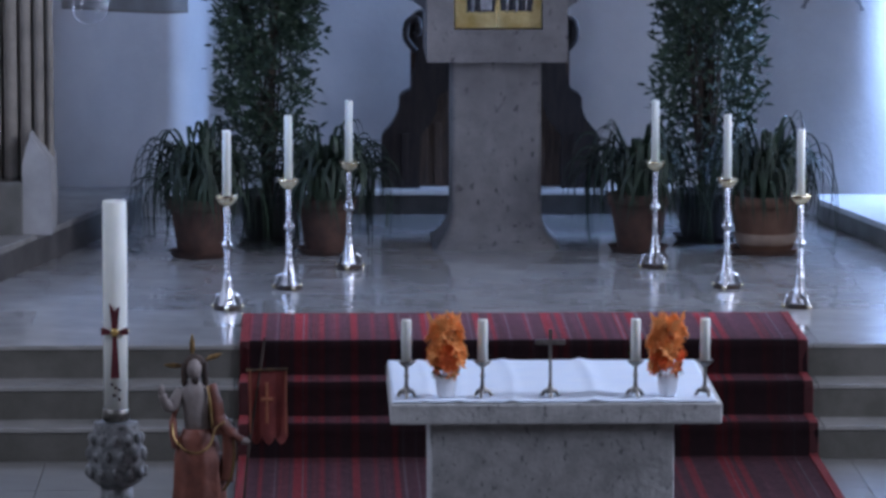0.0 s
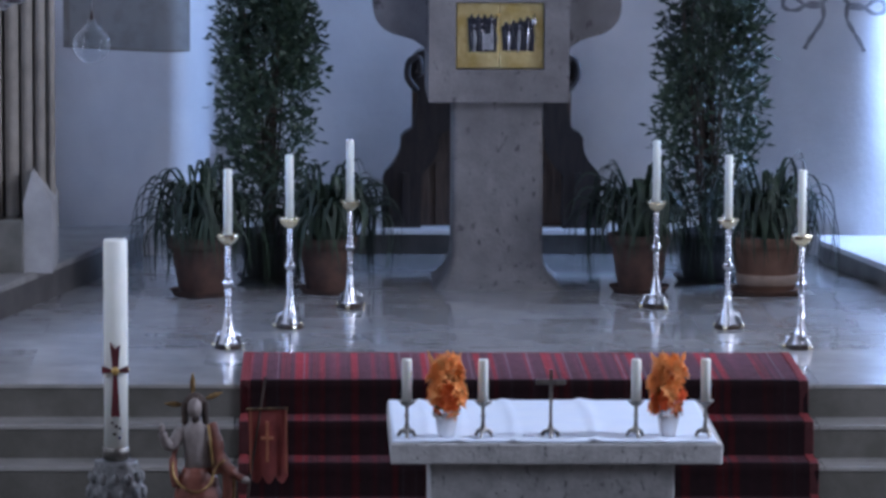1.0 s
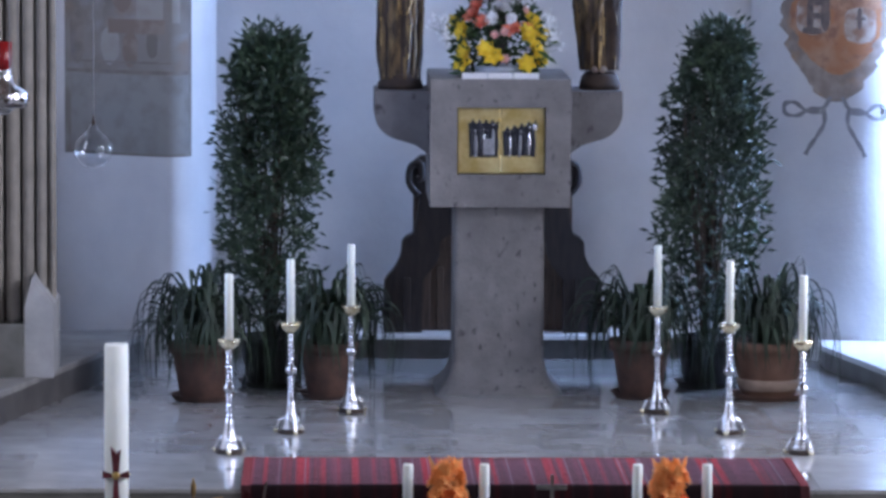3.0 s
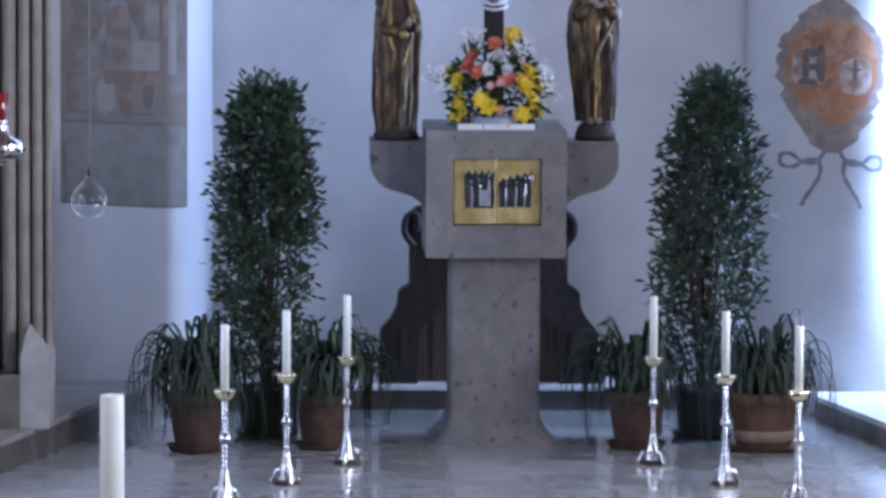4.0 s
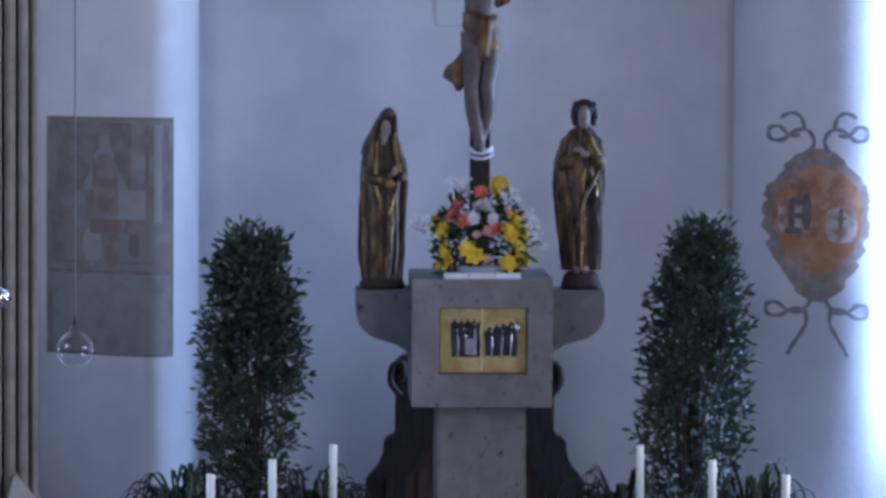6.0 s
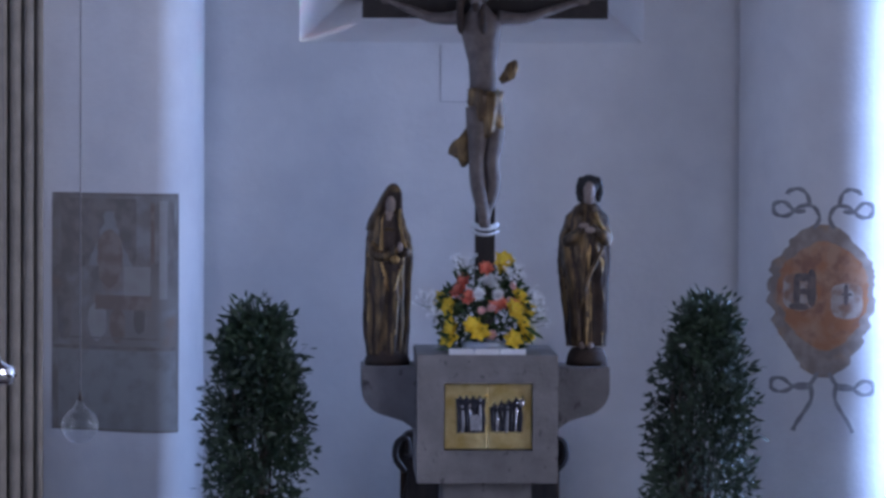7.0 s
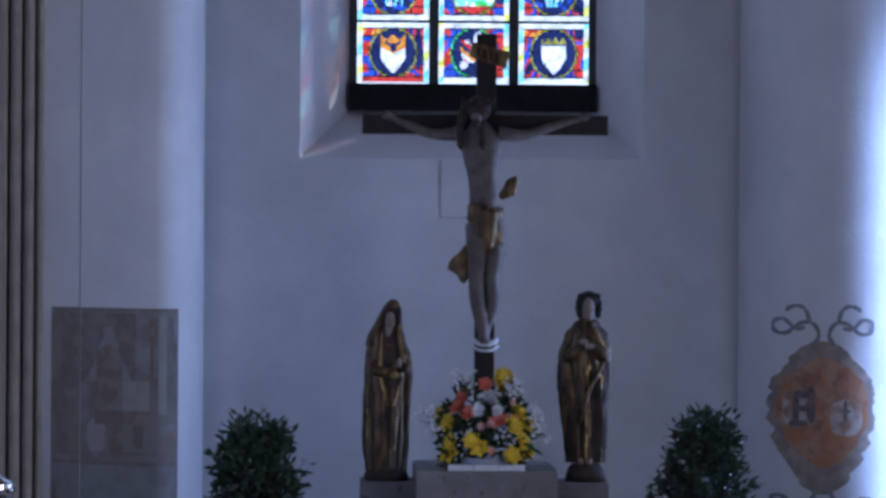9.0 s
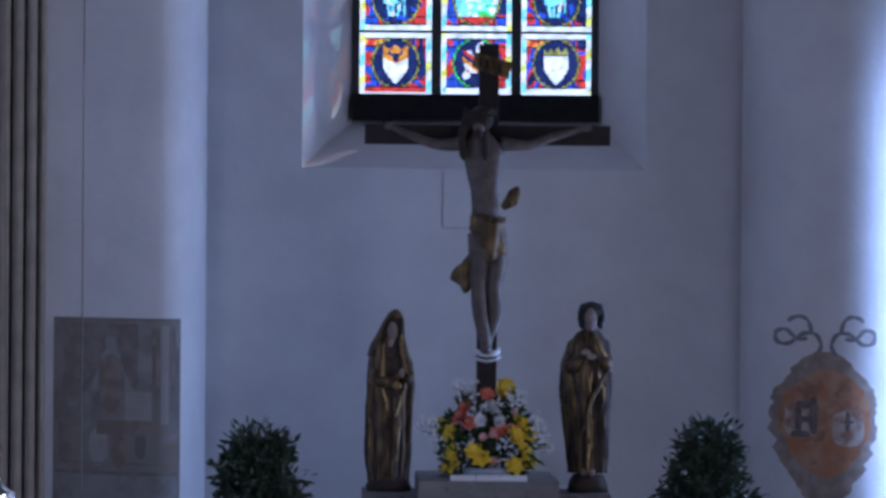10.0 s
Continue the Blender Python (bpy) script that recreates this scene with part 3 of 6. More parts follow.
win = thing("window_1", "tall stained-glass window with heraldic shields, glowing with daylight", "window")
win["kind"] = "structure"
COLS = ((-0.745, -0.285), (-0.215, 0.235), (0.305, 0.755))
ROWS_Z = [4.205 + 0.405 * k for k in range(8)]
for r, z0 in enumerate(ROWS_Z):
    for c, (x0, x1) in enumerate(COLS):
        kind = c if r == 0 else (3, 4, 5)[(c + 2 * (r - 1)) % 3]
        nx, nz = (46, 38) if r < 2 else (16, 14)
        bm = bmesh.new()
        grid = [[bm.verts.new((x0 + (x1 - x0) * i / nx, WG, z0 + 0.385 * j / nz)) for i in range(nx + 1)] for j in range(nz + 1)]
        for j in range(nz):
            for i in range(nx):
                fc = bm.faces.new((grid[j][i], grid[j][i + 1], grid[j + 1][i + 1], grid[j + 1][i]))
                fc.material_index = pane_colour((i + 0.5) / nx, (j + 0.5) / nz, kind, r * 1.7 + c)
        part("pane", bm, GLASS, win, "leaded stained-glass pane in blue, red and white")
bm = slab(-0.80, 0.805, WG - 0.10, WG + 0.06, 4.02, 4.195)
part("sill_bar", bm, BLACK_IRON, win, "black iron bar", bevel=0.006)
for x0, x1 in ((-0.80, -0.748), (-0.282, -0.218), (0.238, 0.302), (0.758, 0.805)):
    part("mullion", slab(x0, x1, WG - 0.03, WG + 0.05, 4.195, HEAD), LEAD, win, bevel=0.004)
for k, z0 in enumerate(ROWS_Z[1:]):
    for x0, x1 in COLS:
        part("saddle_bar", slab(x0 - 0.003, x1 + 0.003, WG - 0.008, WG + 0.012, z0 - 0.019, z0 - 0.001), LEAD, win)

# ---- faded mural and painted cartouche ----
def fresco(name, tones, scale, seed):
    """A faded wall painting: overlapping washes of pigment, with blurred patches."""
    m = bpy.data.materials.new(name)
    m.use_nodes = True
    nt = m.node_tree
    b = nt.nodes["Principled BSDF"]
    b.inputs["Roughness"].default_value, b.inputs["Specular IOR Level"].default_value = 1.0, 0.0
    co = nt.nodes.new("ShaderNodeTexCoord")
    last = None
    for k, (tone, lo, hi, sc) in enumerate(tones):
        mp = nt.nodes.new("ShaderNodeMapping")
        mp.inputs["Location"].default_value = (seed + 3.7 * k, 0, 1.3 * k)
        nt.links.new(co.outputs["Object"], mp.inputs[0])
        n = nt.nodes.new("ShaderNodeTexNoise")
        n.inputs["Scale"].default_value, n.inputs["Detail"].default_value = scale * sc, 7
        nt.links.new(mp.outputs[0], n.inputs["Vector"])
        r = nt.nodes.new("ShaderNodeValToRGB")
        r.color_ramp.elements[0].position, r.color_ramp.elements[1].position = lo, hi
        nt.links.new(n.outputs["Fac"], r.inputs[0])
        mx = nt.nodes.new("ShaderNodeMix")
        mx.data_type = "RGBA"
        nt.links.new(r.outputs[0], mx.inputs[0])
        if last is None:
            mx.inputs[6].default_value = (*tone, 1)
        else:
            nt.links.new(last, mx.inputs[6])
        mx.inputs[7].default_value = (*tone, 1)
        last = mx.outputs[2]
    nt.links.new(last, b.inputs["Base Color"])
    return m


FRESCO = fresco("faded_fresco", (((0.285, 0.262, 0.24), 0, 1, 1), ((0.215, 0.19, 0.17), 0.45, 0.65, 1.2), ((0.345, 0.33, 0.315), 0.5, 0.65, 2.0), ((0.29, 0.225, 0.18), 0.58, 0.74, 1.6)), 2.2, 1.0)
FRESCO_DARK = fresco("fresco_brown", (((0.215, 0.19, 0.17), 0, 1, 1), ((0.28, 0.25, 0.225), 0.42, 0.62, 3.0), ((0.22, 0.20, 0.20), 0.55, 0.7, 2.0)), 3.0, 4.0)
FRESCO_LIGHT = fresco("fresco_light", (((0.37, 0.35, 0.325), 0, 1, 1), ((0.35, 0.32, 0.295), 0.45, 0.62, 3.0)), 3.0, 9.0)
FRESCO_RUST = fresco("fresco_rust", (((0.245, 0.195, 0.165), 0, 1, 1), ((0.31, 0.265, 0.23), 0.45, 0.62, 3.0)), 3.0, 6.0)
FRESCO_PALE = fresco("fresco_pale", (((0.32, 0.31, 0.295), 0, 1, 1), ((0.27, 0.257, 0.24), 0.45, 0.65, 3.0)), 3.0, 7.0)
OCHRE = fresco("cartouche_ochre", (((0.47, 0.23, 0.125), 0, 1, 1), ((0.52, 0.33, 0.22), 0.42, 0.60, 1.5), ((0.33, 0.18, 0.13), 0.50, 0.66, 2.5)), 4, 2.0)
GREY_BROWN = fresco("cartouche_rim", (((0.31, 0.255, 0.22), 0, 1, 1), ((0.43, 0.36, 0.31), 0.42, 0.62, 2.0), ((0.45, 0.30, 0.20), 0.55, 0.70, 1.3)), 5, 3.0)
RIBBON = surf("ribbon_paint", (0.22, 0.21, 0.22), (0.32, 0.31, 0.32), 12, 0.95)
FIELD = fresco("cartouche_field", (((0.56, 0.50, 0.45), 0, 1, 1), ((0.37, 0.235, 0.17), 0.42, 0.60, 2.0)), 6, 5.0)
INK = surf("dark_paint", (0.12, 0.105, 0.11), (0.24, 0.19, 0.17), 22, 0.95)


def wall_sheet(name, pts_fn, mat, lift, parent, nu=28, nv=30, face=right_face):
    """A thin painted shape that follows the curved wall: rows of width by height."""
    bm = bmesh.new()
    rows = []
    for j in range(nv + 1):
        xl, xr, z = pts_fn(j / nv)
        rows.append([bm.verts.new((xl + (xr - xl) * i / nu, face(xl + (xr - xl) * i / nu) - lift, z)) for i in range(nu + 1)])
    for a, b in zip(rows, rows[1:]):
        for i in range(nu):
            bm.faces.new((a[i], a[i + 1], b[i + 1], b[i]))
    rim = [e for e in bm.edges if len(e.link_faces) == 1]
    ext = bmesh.ops.extrude_edge_only(bm, edges=rim)
    bmesh.ops.translate(bm, verts=[g for g in ext["geom"] if isinstance(g, bmesh.types.BMVert)], vec=(0, lift + 0.01, 0))
    for g in ext["geom"]:
        if isinstance(g, bmesh.types.BMFace):
            g.smooth = False
    return part(name, bm, mat, parent)


crest = thing("painted_cartouche", "faded orange-brown painted cartouche with ribbons on the plaster wall", "wall painting")


def oval(cx, cz, rx, up, down, ragged, power=2.4):
    def f(v):
        z = -down + (up + down) * (0.004 + 0.992 * v)
        h = z / up if z > 0 else -z / down
        w = rx * max(0.03, 1 - h ** power) ** 0.6
        a = 1 + ragged * (noise.noise((z * 15, 3.1, cx)) + 0.3 * noise.noise((z * 31, 1.1, cz)))
        b = 1 + ragged * (noise.noise((z * 15, 9.1, cx)) + 0.3 * noise.noise((z * 31, 5.1, cz)))
        return cx - w * a, cx + w * b, cz + z
    return f


mural = thing("mural", "faded grey-brown rectangular wall painting on the plaster", "mural")


def panel(x0, x1, z0, z1):
    return lambda v: (x0, x1, z0 + (z1 - z0) * v)


def on_mural(name, fn, mat, lift, nu=24, nv=16):
    wall_sheet(name, fn, mat, lift, mural, nu, nv, left_face)


on_mural("painted_field", panel(-2.662, -1.858, 1.27, 2.755), FRESCO, 0.004, 40, 4)
on_mural("lower_field", panel(-2.62, -1.87, 1.285, 1.775), FRESCO_PALE, 0.0055, 36, 4)
on_mural("painted_border", panel(-2.655, -1.88, 1.780, 1.802), FRESCO_DARK, 0.0065, 36, 1)
on_mural("painted_border", panel(-2.655, -1.866, 1.272, 1.283), FRESCO_DARK, 0.0065, 36, 1)
on_mural("painted_border", panel(-1.868, -1.859, 1.285, 2.75), FRESCO_DARK, 0.0065, 2, 4)
on_mural("painted_border", panel(-2.655, -1.866, 2.742, 2.753), FRESCO_DARK, 0.0065, 36, 1)
on_mural("painted_shape", panel(-2.60, -2.12, 2.30, 2.72), FRESCO_DARK, 0.0048, 20, 6)
on_mural("painted_shape", lambda v: (-2.29 - 0.12 * (1 - v) ** 1.6 - 0.03 - 0.02 * noise.noise((v * 7, 1, 2)), -2.29 + 0.12 * (1 - v) ** 1.6 + 0.03 + 0.02 * noise.noise((v * 7, 5, 2)), 2.30 + 0.34 * v), FRESCO_PALE, 0.0055, 10, 14)
on_mural("painted_shape", oval(-2.29, 2.36, 0.080, 0.17, 0.20, 0.25), FRESCO_RUST, 0.0075, 10, 24)
on_mural("painted_shape", panel(-2.20, -2.03, 2.12, 2.30), FRESCO_LIGHT, 0.0055, 12, 6)
on_mural("painted_shape", panel(-2.38, -2.02, 2.03, 2.12), FRESCO_RUST, 0.0082, 24, 3)
on_mural("painted_shape", oval(-2.10, 1.98, 0.035, 0.10, 0.10, 0.2, power=4), FRESCO_DARK, 0.0065, 6, 14)
on_mural("painted_shape", oval(-2.24, 1.94, 0.050, 0.10, 0.12, 0.25), FRESCO_RUST, 0.0058, 10, 18)
on_mural("painted_shape", oval(-2.37, 1.97, 0.060, 0.10, 0.14, 0.25), FRESCO_LIGHT, 0.0055, 10, 18)
on_mural("painted_shape", oval(-2.58, 2.00, 0.045, 0.18, 0.17, 0.2, power=4), FRESCO_DARK, 0.0065, 6, 18)
on_mural("painted_shape", panel(-1.975, -1.925, 2.10, 2.71), FRESCO_LIGHT, 0.0055, 3, 6)
on_mural("painted_shape", panel(-2.03, -2.005, 2.32, 2.70), FRESCO_RUST, 0.0062, 3, 6)
on_mural("painted_shape", panel(-1.91, -1.885, 2.28, 2.70), FRESCO_DARK, 0.0062, 3, 6)
on_mural("painted_border", panel(-2.56, -1.95, 1.845, 1.857), FRESCO_DARK, 0.0062, 24, 1)

def scalloped(cx, cz, rx, up, down, lobe):
    """An egg outline that runs out below, with rounded lobes along both sides."""
    def f(v):
        z = -down + (up + down) * (0.004 + 0.992 * v)
        h = z / up if z > 0 else -z / down
        w = rx * max(0.03, 1 - h ** (2.0 if z > 0 else 1.75)) ** 0.62
        a = lobe * (abs(math.sin(z * 19 + 0.6 + 1.2 * math.sin(9 * z))) - 0.6) + 0.02 * noise.noise((z * 30, 3.1, cx))
        b = lobe * (abs(math.sin(z * 18 + 1.9 + 1.2 * math.sin(8 * z + 2))) - 0.6) + 0.02 * noise.noise((z * 30, 7.7, cx))
        return cx - max(0.01, w + a), cx + max(0.01, w + b), cz + z
    return f


wall_sheet("rim", scalloped(2.145, 2.165, 0.312, 0.42, 0.54, 0.032), GREY_BROWN, 0.003, crest, nv=110)
wall_sheet("field", scalloped(2.150, 2.165, 0.268, 0.315, 0.37, 0.020), OCHRE, 0.0042, crest, nv=60)
for cx, cz, up in ((2.010, 2.160, 0.115), (2.285, 2.115, 0.105)):
    wall_sheet("shield", oval(cx, cz, 0.094, up, 0.12, 0.05, power=6), FIELD, 0.0052, crest, 10, 16)
for cx, cz, rx, rz in ((1.992, 2.165, 0.018, 0.105), (2.078, 2.185, 0.026, 0.120), (2.035, 2.160, 0.040, 0.020), (2.030, 2.250, 0.048, 0.026), (2.005, 2.066, 0.055, 0.022),
                       (2.280, 2.150, 0.014, 0.070), (2.285, 2.150, 0.032, 0.010)):
    wall_sheet("device", oval(cx, cz, rx, rz, rz, 0.16, power=4), INK, 0.006 + 0.0004 * rx / 0.05, crest, 6, 14)


def ribbon(pts):
    """A painted band that follows the wall."""
    line = smooth_line([(x, 0, z) for x, z in pts], 8)
    bm = bmesh.new()
    rows = []
    for i, p in enumerate(line):
        d = (line[min(i + 1, len(line) - 1)] - line[max(i - 1, 0)]).normalized()
        w = 0.011 * (0.75 + 0.5 * abs(math.sin(i * 0.35)))
        q = [(p.x + s * w * d.z, p.z - s * w * d.x) for s in (-1, 1)]
        lift = 0.0032 + 0.0015 * i / len(line)
        rows.append([bm.verts.new((x, right_face(x) - lift, z)) for x, z in q] + [bm.verts.new((x, right_face(x) + 0.01, z)) for x, z in q[::-1]])
    for a, b in zip(rows, rows[1:]):
        for k in range(4):
            bm.faces.new((a[k], a[(k + 1) % 4], b[(k + 1) % 4], b[k]))
    part("ribbon", bm, RIBBON, crest, "grey painted ribbon")


for s in (-1, 1):
    ribbon([(2.15 + s * x, z) for x, z in ((0.060, 2.555), (0.030, 2.62), (0.065, 2.69), (0.140, 2.69), (0.215, 2.63), (0.280, 2.64), (0.285, 2.70), (0.230, 2.715), (0.170, 2.66), (0.110, 2.665))])
    ribbon([(2.15 + s * x, z) for x, z in ((0.085, 2.70), (0.105, 2.77), (0.150, 2.80), (0.205, 2.785), (0.215, 2.765))])
    ribbon([(2.15 + s * x, z) for x, z in ((0.035, 1.66), (0.075, 1.59), (0.155, 1.575), (0.225, 1.53), (0.290, 1.54), (0.290, 1.60), (0.235, 1.61), (0.170, 1.565), (0.085, 1.56))])
    ribbon([(2.15 + s * x, z) for x, z in ((0.078, 1.60), (0.068, 1.50), (0.105, 1.42), (0.150, 1.345), (0.175, 1.29))])

# ---- the tabernacle on its pedestal ----
ped = thing("tabernacle_pedestal", "grey pitted tufa pedestal carrying a square tabernacle block with side consoles", "pedestal")
bm = bmesh.new()


def square_ring(hx, y0, y1, z, r=0.03):
    out = []
    for cx, cy, a0 in ((hx - r, y1 - r, 0), (-hx + r, y1 - r, 90), (-hx + r, y0 + r, 180), (hx - r, y0 + r, 270)):
        for k in range(4):
            a = radians(a0 + 30 * k)
            out.append((cx + r * math.cos(a), cy + r * math.sin(a), z))
    return out


rings = []
for k in range(13):
    h = k / 12
    fl = 0.26 * (1 - h) ** 2.6
    rings.append(square_ring(0.268 + fl * 0.42, 26.98 - fl * 0.85, 27.5 + fl, 0.0 + 0.24 * h, 0.03 + fl * 0.3))
rings.append(square_ring(0.266, 26.98, 27.5, 1.105))
stem = part("stem", loft(bm, rings), TUFA, ped)
bm = bmesh.new()
# the block, hollowed out in front for the tabernacle's door
X0, X1, Y0, Y1, Z0, Z1 = -0.410, 0.414, 26.88, 28.00, 1.105, 1.857
DX0, DX1, DZ0, DZ1 = -0.252, 0.268, 1.296, 1.690
for x0, x1, z0, z1 in ((X0, DX0, Z0, Z1), (DX1, X1, Z0, Z1), (DX0, DX1, Z0, DZ0), (DX0, DX1, DZ1, Z1)):
    box(bm, x0, x1, Y0, Y0 + 0.10, z0, z1)
box(bm, X0, X1, Y0 + 0.10, Y1, Z0, Z1)
bmesh.ops.remove_doubles(bm, verts=list(bm.verts), dist=0.0001)
part("block", bm, TUFA, ped)
for s in (-1, 1):
    bm = bmesh.new()
    prof = [(s * 0.41, 1.77), (s * 0.735, 1.77), (s * 0.735, 1.64)]
    for k in range(1, 9):
        a = radians(90 * k / 9)
        prof.append((s * (0.55 + 0.185 * math.cos(a)), 1.64 - 0.165 * math.sin(a)))
    prof += [(s * 0.49, 1.455), (s * 0.44, 1.42), (s * 0.41, 1.38)]
    part("console", prism(bm, prof, 27.15, 27.72), CONSOLE_TUFA, ped, bevel=0.006)
# gilt door with its relief
DOOR_GOLD = surf("hammered_gold", (0.72, 0.55, 0.20), (0.95, 0.82, 0.44), 9, 0.40, 1.0, 0.7, 14)
FRAME_GOLD = surf("dull_gold", (0.40, 0.29, 0.09), (0.66, 0.50, 0.20), 25, 0.26, 1.0, 0.4, 40)
door = part("door", slab(DX0, DX1, Y0 + 0.085, Y0 + 0.098, DZ0, DZ1), FRAME_GOLD, ped, "polished gilt double door with a dark relief of standing shapes")
ENAMEL = surf("dark_enamel", (0.010, 0.012, 0.018), (0.045, 0.045, 0.06), 30, 0.3, bump=0.2)
GREY_ENAMEL = surf("grey_enamel", (0.22, 0.22, 0.24), (0.36, 0.36, 0.38), 30, 0.35, bump=0.2)
rng = random.Random(4)
for leaf, (x0, x1) in enumerate(((DX0 + 0.006, 0.003), (0.007, DX1 - 0.006))):
    panel_leaf = part("door_leaf", slab(x0, x1, Y0 + 0.062, Y0 + 0.085, DZ0 + 0.006, DZ1 - 0.006), DOOR_GOLD, door, "hammered gilt door leaf", bevel=0.004)
    # a dark ground with an uneven top, and the upright shapes before it
    g0, g1 = (-0.184, -0.006) if leaf == 0 else (0.014, 0.212)
    top = [(g1 - (g1 - g0) * k / 14, (1.605 if leaf == 0 else 1.605 - 0.05 * k / 14) + 0.016 * math.cos(k * 2.1)) for k in range(15)]
    base = [(g0 + 0.01, 1.405), ((g0 + g1) / 2, 1.395 + 0.012 * leaf), (g1 - 0.012, 1.40)]
    part("relief_ground", prism(bmesh.new(), base + top, Y0 + 0.056, Y0 + 0.063), ENAMEL, door)
    for k in range(7):
        x = g0 + 0.016 + (g1 - g0 - 0.03) * k / 6
        h = rng.uniform(0.165, 0.205) if leaf == 0 else rng.uniform(0.14, 0.16) + 0.006 * k
        z = 1.40 + rng.uniform(-0.004, 0.01)
        bm = bmesh.new()
        lean = rng.uniform(-0.008, 0.008)
        limb(bm, smooth_line([(x, Y0 + 0.056, z), (x + 0.004, Y0 + 0.046, z + h * 0.4), (x + lean, Y0 + 0.048, z + h * 0.78)], 4), [0.008] * 3 + [0.010] * 3 + [0.008, 0.007, 0.004], 8)
        ball(bm, (x + lean, Y0 + 0.047, z + h * 0.90), 0.0085, 0, (0.9, 0.8, 1.2), 8, 6)
        part("relief_piece", bm, (ENAMEL, GREY_ENAMEL, ENAMEL, SILVER)[(k + 2 * leaf) % 4], door, smooth=True)
part("relief_table", slab(-0.098, -0.030, Y0 + 0.036, Y0 + 0.048, 1.41, 1.505), GREY_ENAMEL, door, bevel=0.004)
part("knob", ball(bmesh.new(), (0.207, Y0 + 0.040, 1.575), 0.020, 0, (0.9, 0.7, 1.3)), SILVER, door, "polished metal knob", smooth=True)
part("knob", ball(bmesh.new(), (-0.004, Y0 + 0.040, 1.615), 0.012), GOLD, door, smooth=True)
for z in (1.33, 1.655):
    part("hinge", limb(bmesh.new(), [(DX0 - 0.006, Y0 + 0.006, z - 0.03), (DX0 - 0.006, Y0 + 0.006, z + 0.03)], 0.006, 8), UMBER, door, smooth=True)
for x0, x1 in ((-0.225, -0.078), (-0.072, 0.07), (0.076, 0.225)):
    bm = bmesh.new()
    v = [bm.verts.new(p) for p in ((x0, 26.900, 1.858), (x1, 26.900, 1.858), (x1, 26.928, 1.892), (x0, 26.928, 1.892), (x0, 26.945, 1.858), (x1, 26.945, 1.858))]
    for q in ((0, 1, 2, 3), (3, 2, 5, 4), (0, 3, 4), (1, 5, 2), (0, 4, 5, 1)):
        bm.faces.new([v[k] for k in q])
    tagged(part("altar_card", bm, PAPER), "small folded white card standing on the tabernacle block", "paper card", "cards on the tabernacle")

# ---- dark carved backboard on the ledge behind the pedestal ----
board = thing("carved_backboard", "dark carved wooden backboard with stepped scrolled sides, on the ledge", "backboard")


def board_side(s, z):
    """Half width of the board by height."""
    pts = ((0.152, 0.685), (0.46, 0.685), (0.50, 0.675), (0.525, 0.645), (0.57, 0.610), (0.61, 0.590), (0.65, 0.575), (0.725, 0.572), (0.755, 0.545), (0.775, 0.50), (0.90, 0.475), (1.00, 0.46), (1.06, 0.50), (1.14, 0.525), (1.22, 0.51), (1.27, 0.45), (1.29, 0.30))
    for (za, wa), (zb, wb) in zip(pts, pts[1:]):
        if z <= zb:
            return wa + (wb - wa) * (z - za) / (zb - za)
    return 0.3


for s in (-1, 1):
    bm = bmesh.new()
    zs = [0.152 + 1.138 * k / 44 for k in range(45)]
    out = [(0.03 + s * board_side(s, z), z) for z in zs] + [(0.03 + s * max(0.10, board_side(s, z) - 0.24), z) for z in zs[::-1]]
    part("scrolled_cheek", prism(bm, out, 28.72, 28.90), WALNUT, board)
    bm = bmesh.new()
    limb(bm, smooth_line([(0.03 + s * 0.47, 28.70, 1.02), (0.03 + s * 0.53, 28.70, 1.10), (0.03 + s * 0.52, 28.70, 1.2), (0.03 + s * 0.46, 28.70, 1.22), (0.03 + s * 0.45, 28.70, 1.14), (0.03 + s * 0.48, 28.70, 1.12)], 5), 0.022, 8)
    part("scroll", bm, WALNUT, board, smooth=True)
    for x, w in ((0.54, 0.022), (0.42, 0.028), (0.33, 0.022)):
        part("moulding", slab(0.03 + s * x - w, 0.03 + s * x + w, 28.705 if x > 0.5 else 28.835, 28.72 if x > 0.5 else 28.85, 0.16, 0.50 + 0.25 * (0.54 - x)), WALNUT if x > 0.5 else PANEL_WOOD, board, bevel=0.004)
part("panel", slab(-0.47, 0.53, 28.85, 28.93, 0.152, 1.22), PANEL_WOOD, board)

# ---- crucifix standing on the tabernacle ----
CY = 27.52
cross = thing("crucifix", "dark wooden crucifix with a carved painted figure and gilt loincloth", "crucifix")
part("upright", slab(-0.055, 0.065, CY, CY + 0.06, 1.857, 4.44), CROSS_WOOD, cross, bevel=0.006)
part("crossbeam", slab(-0.735, 0.735, CY - 0.004, CY + 0.064, 3.835, 3.955), CROSS_WOOD, cross, bevel=0.006)
bm = prism(bmesh.new(), [(-0.10, 4.30), (0.12, 4.23), (0.145, 4.33), (-0.08, 4.39)], CY - 0.03, CY - 0.002)
title = part("title_board", bm, GILT, cross, "gilt title board", bevel=0.004)
for k, (x, w) in enumerate(((-0.055, 0.016), (-0.02, 0.022), (0.025, 0.010), (0.055, 0.022))):
    part("letter_bar", slab(x, x + w, CY - 0.037, CY - 0.03, 4.285 - 0.3 * x, 4.34 - 0.3 * x), UMBER, title)
bm = bmesh.new()
FY = CY - 0.10


def body(bm, rows, mi, n=16):
    """A trunk from rows of x, y, z, half width, half depth."""
    rings = []
    for x, y, z, w, d in rows:
        rings.append([(x + w * math.cos(2 * math.pi * k / n), y + d * math.sin(2 * math.pi * k / n), z) for k in range(n)])
    return loft(bm, rings, mi)


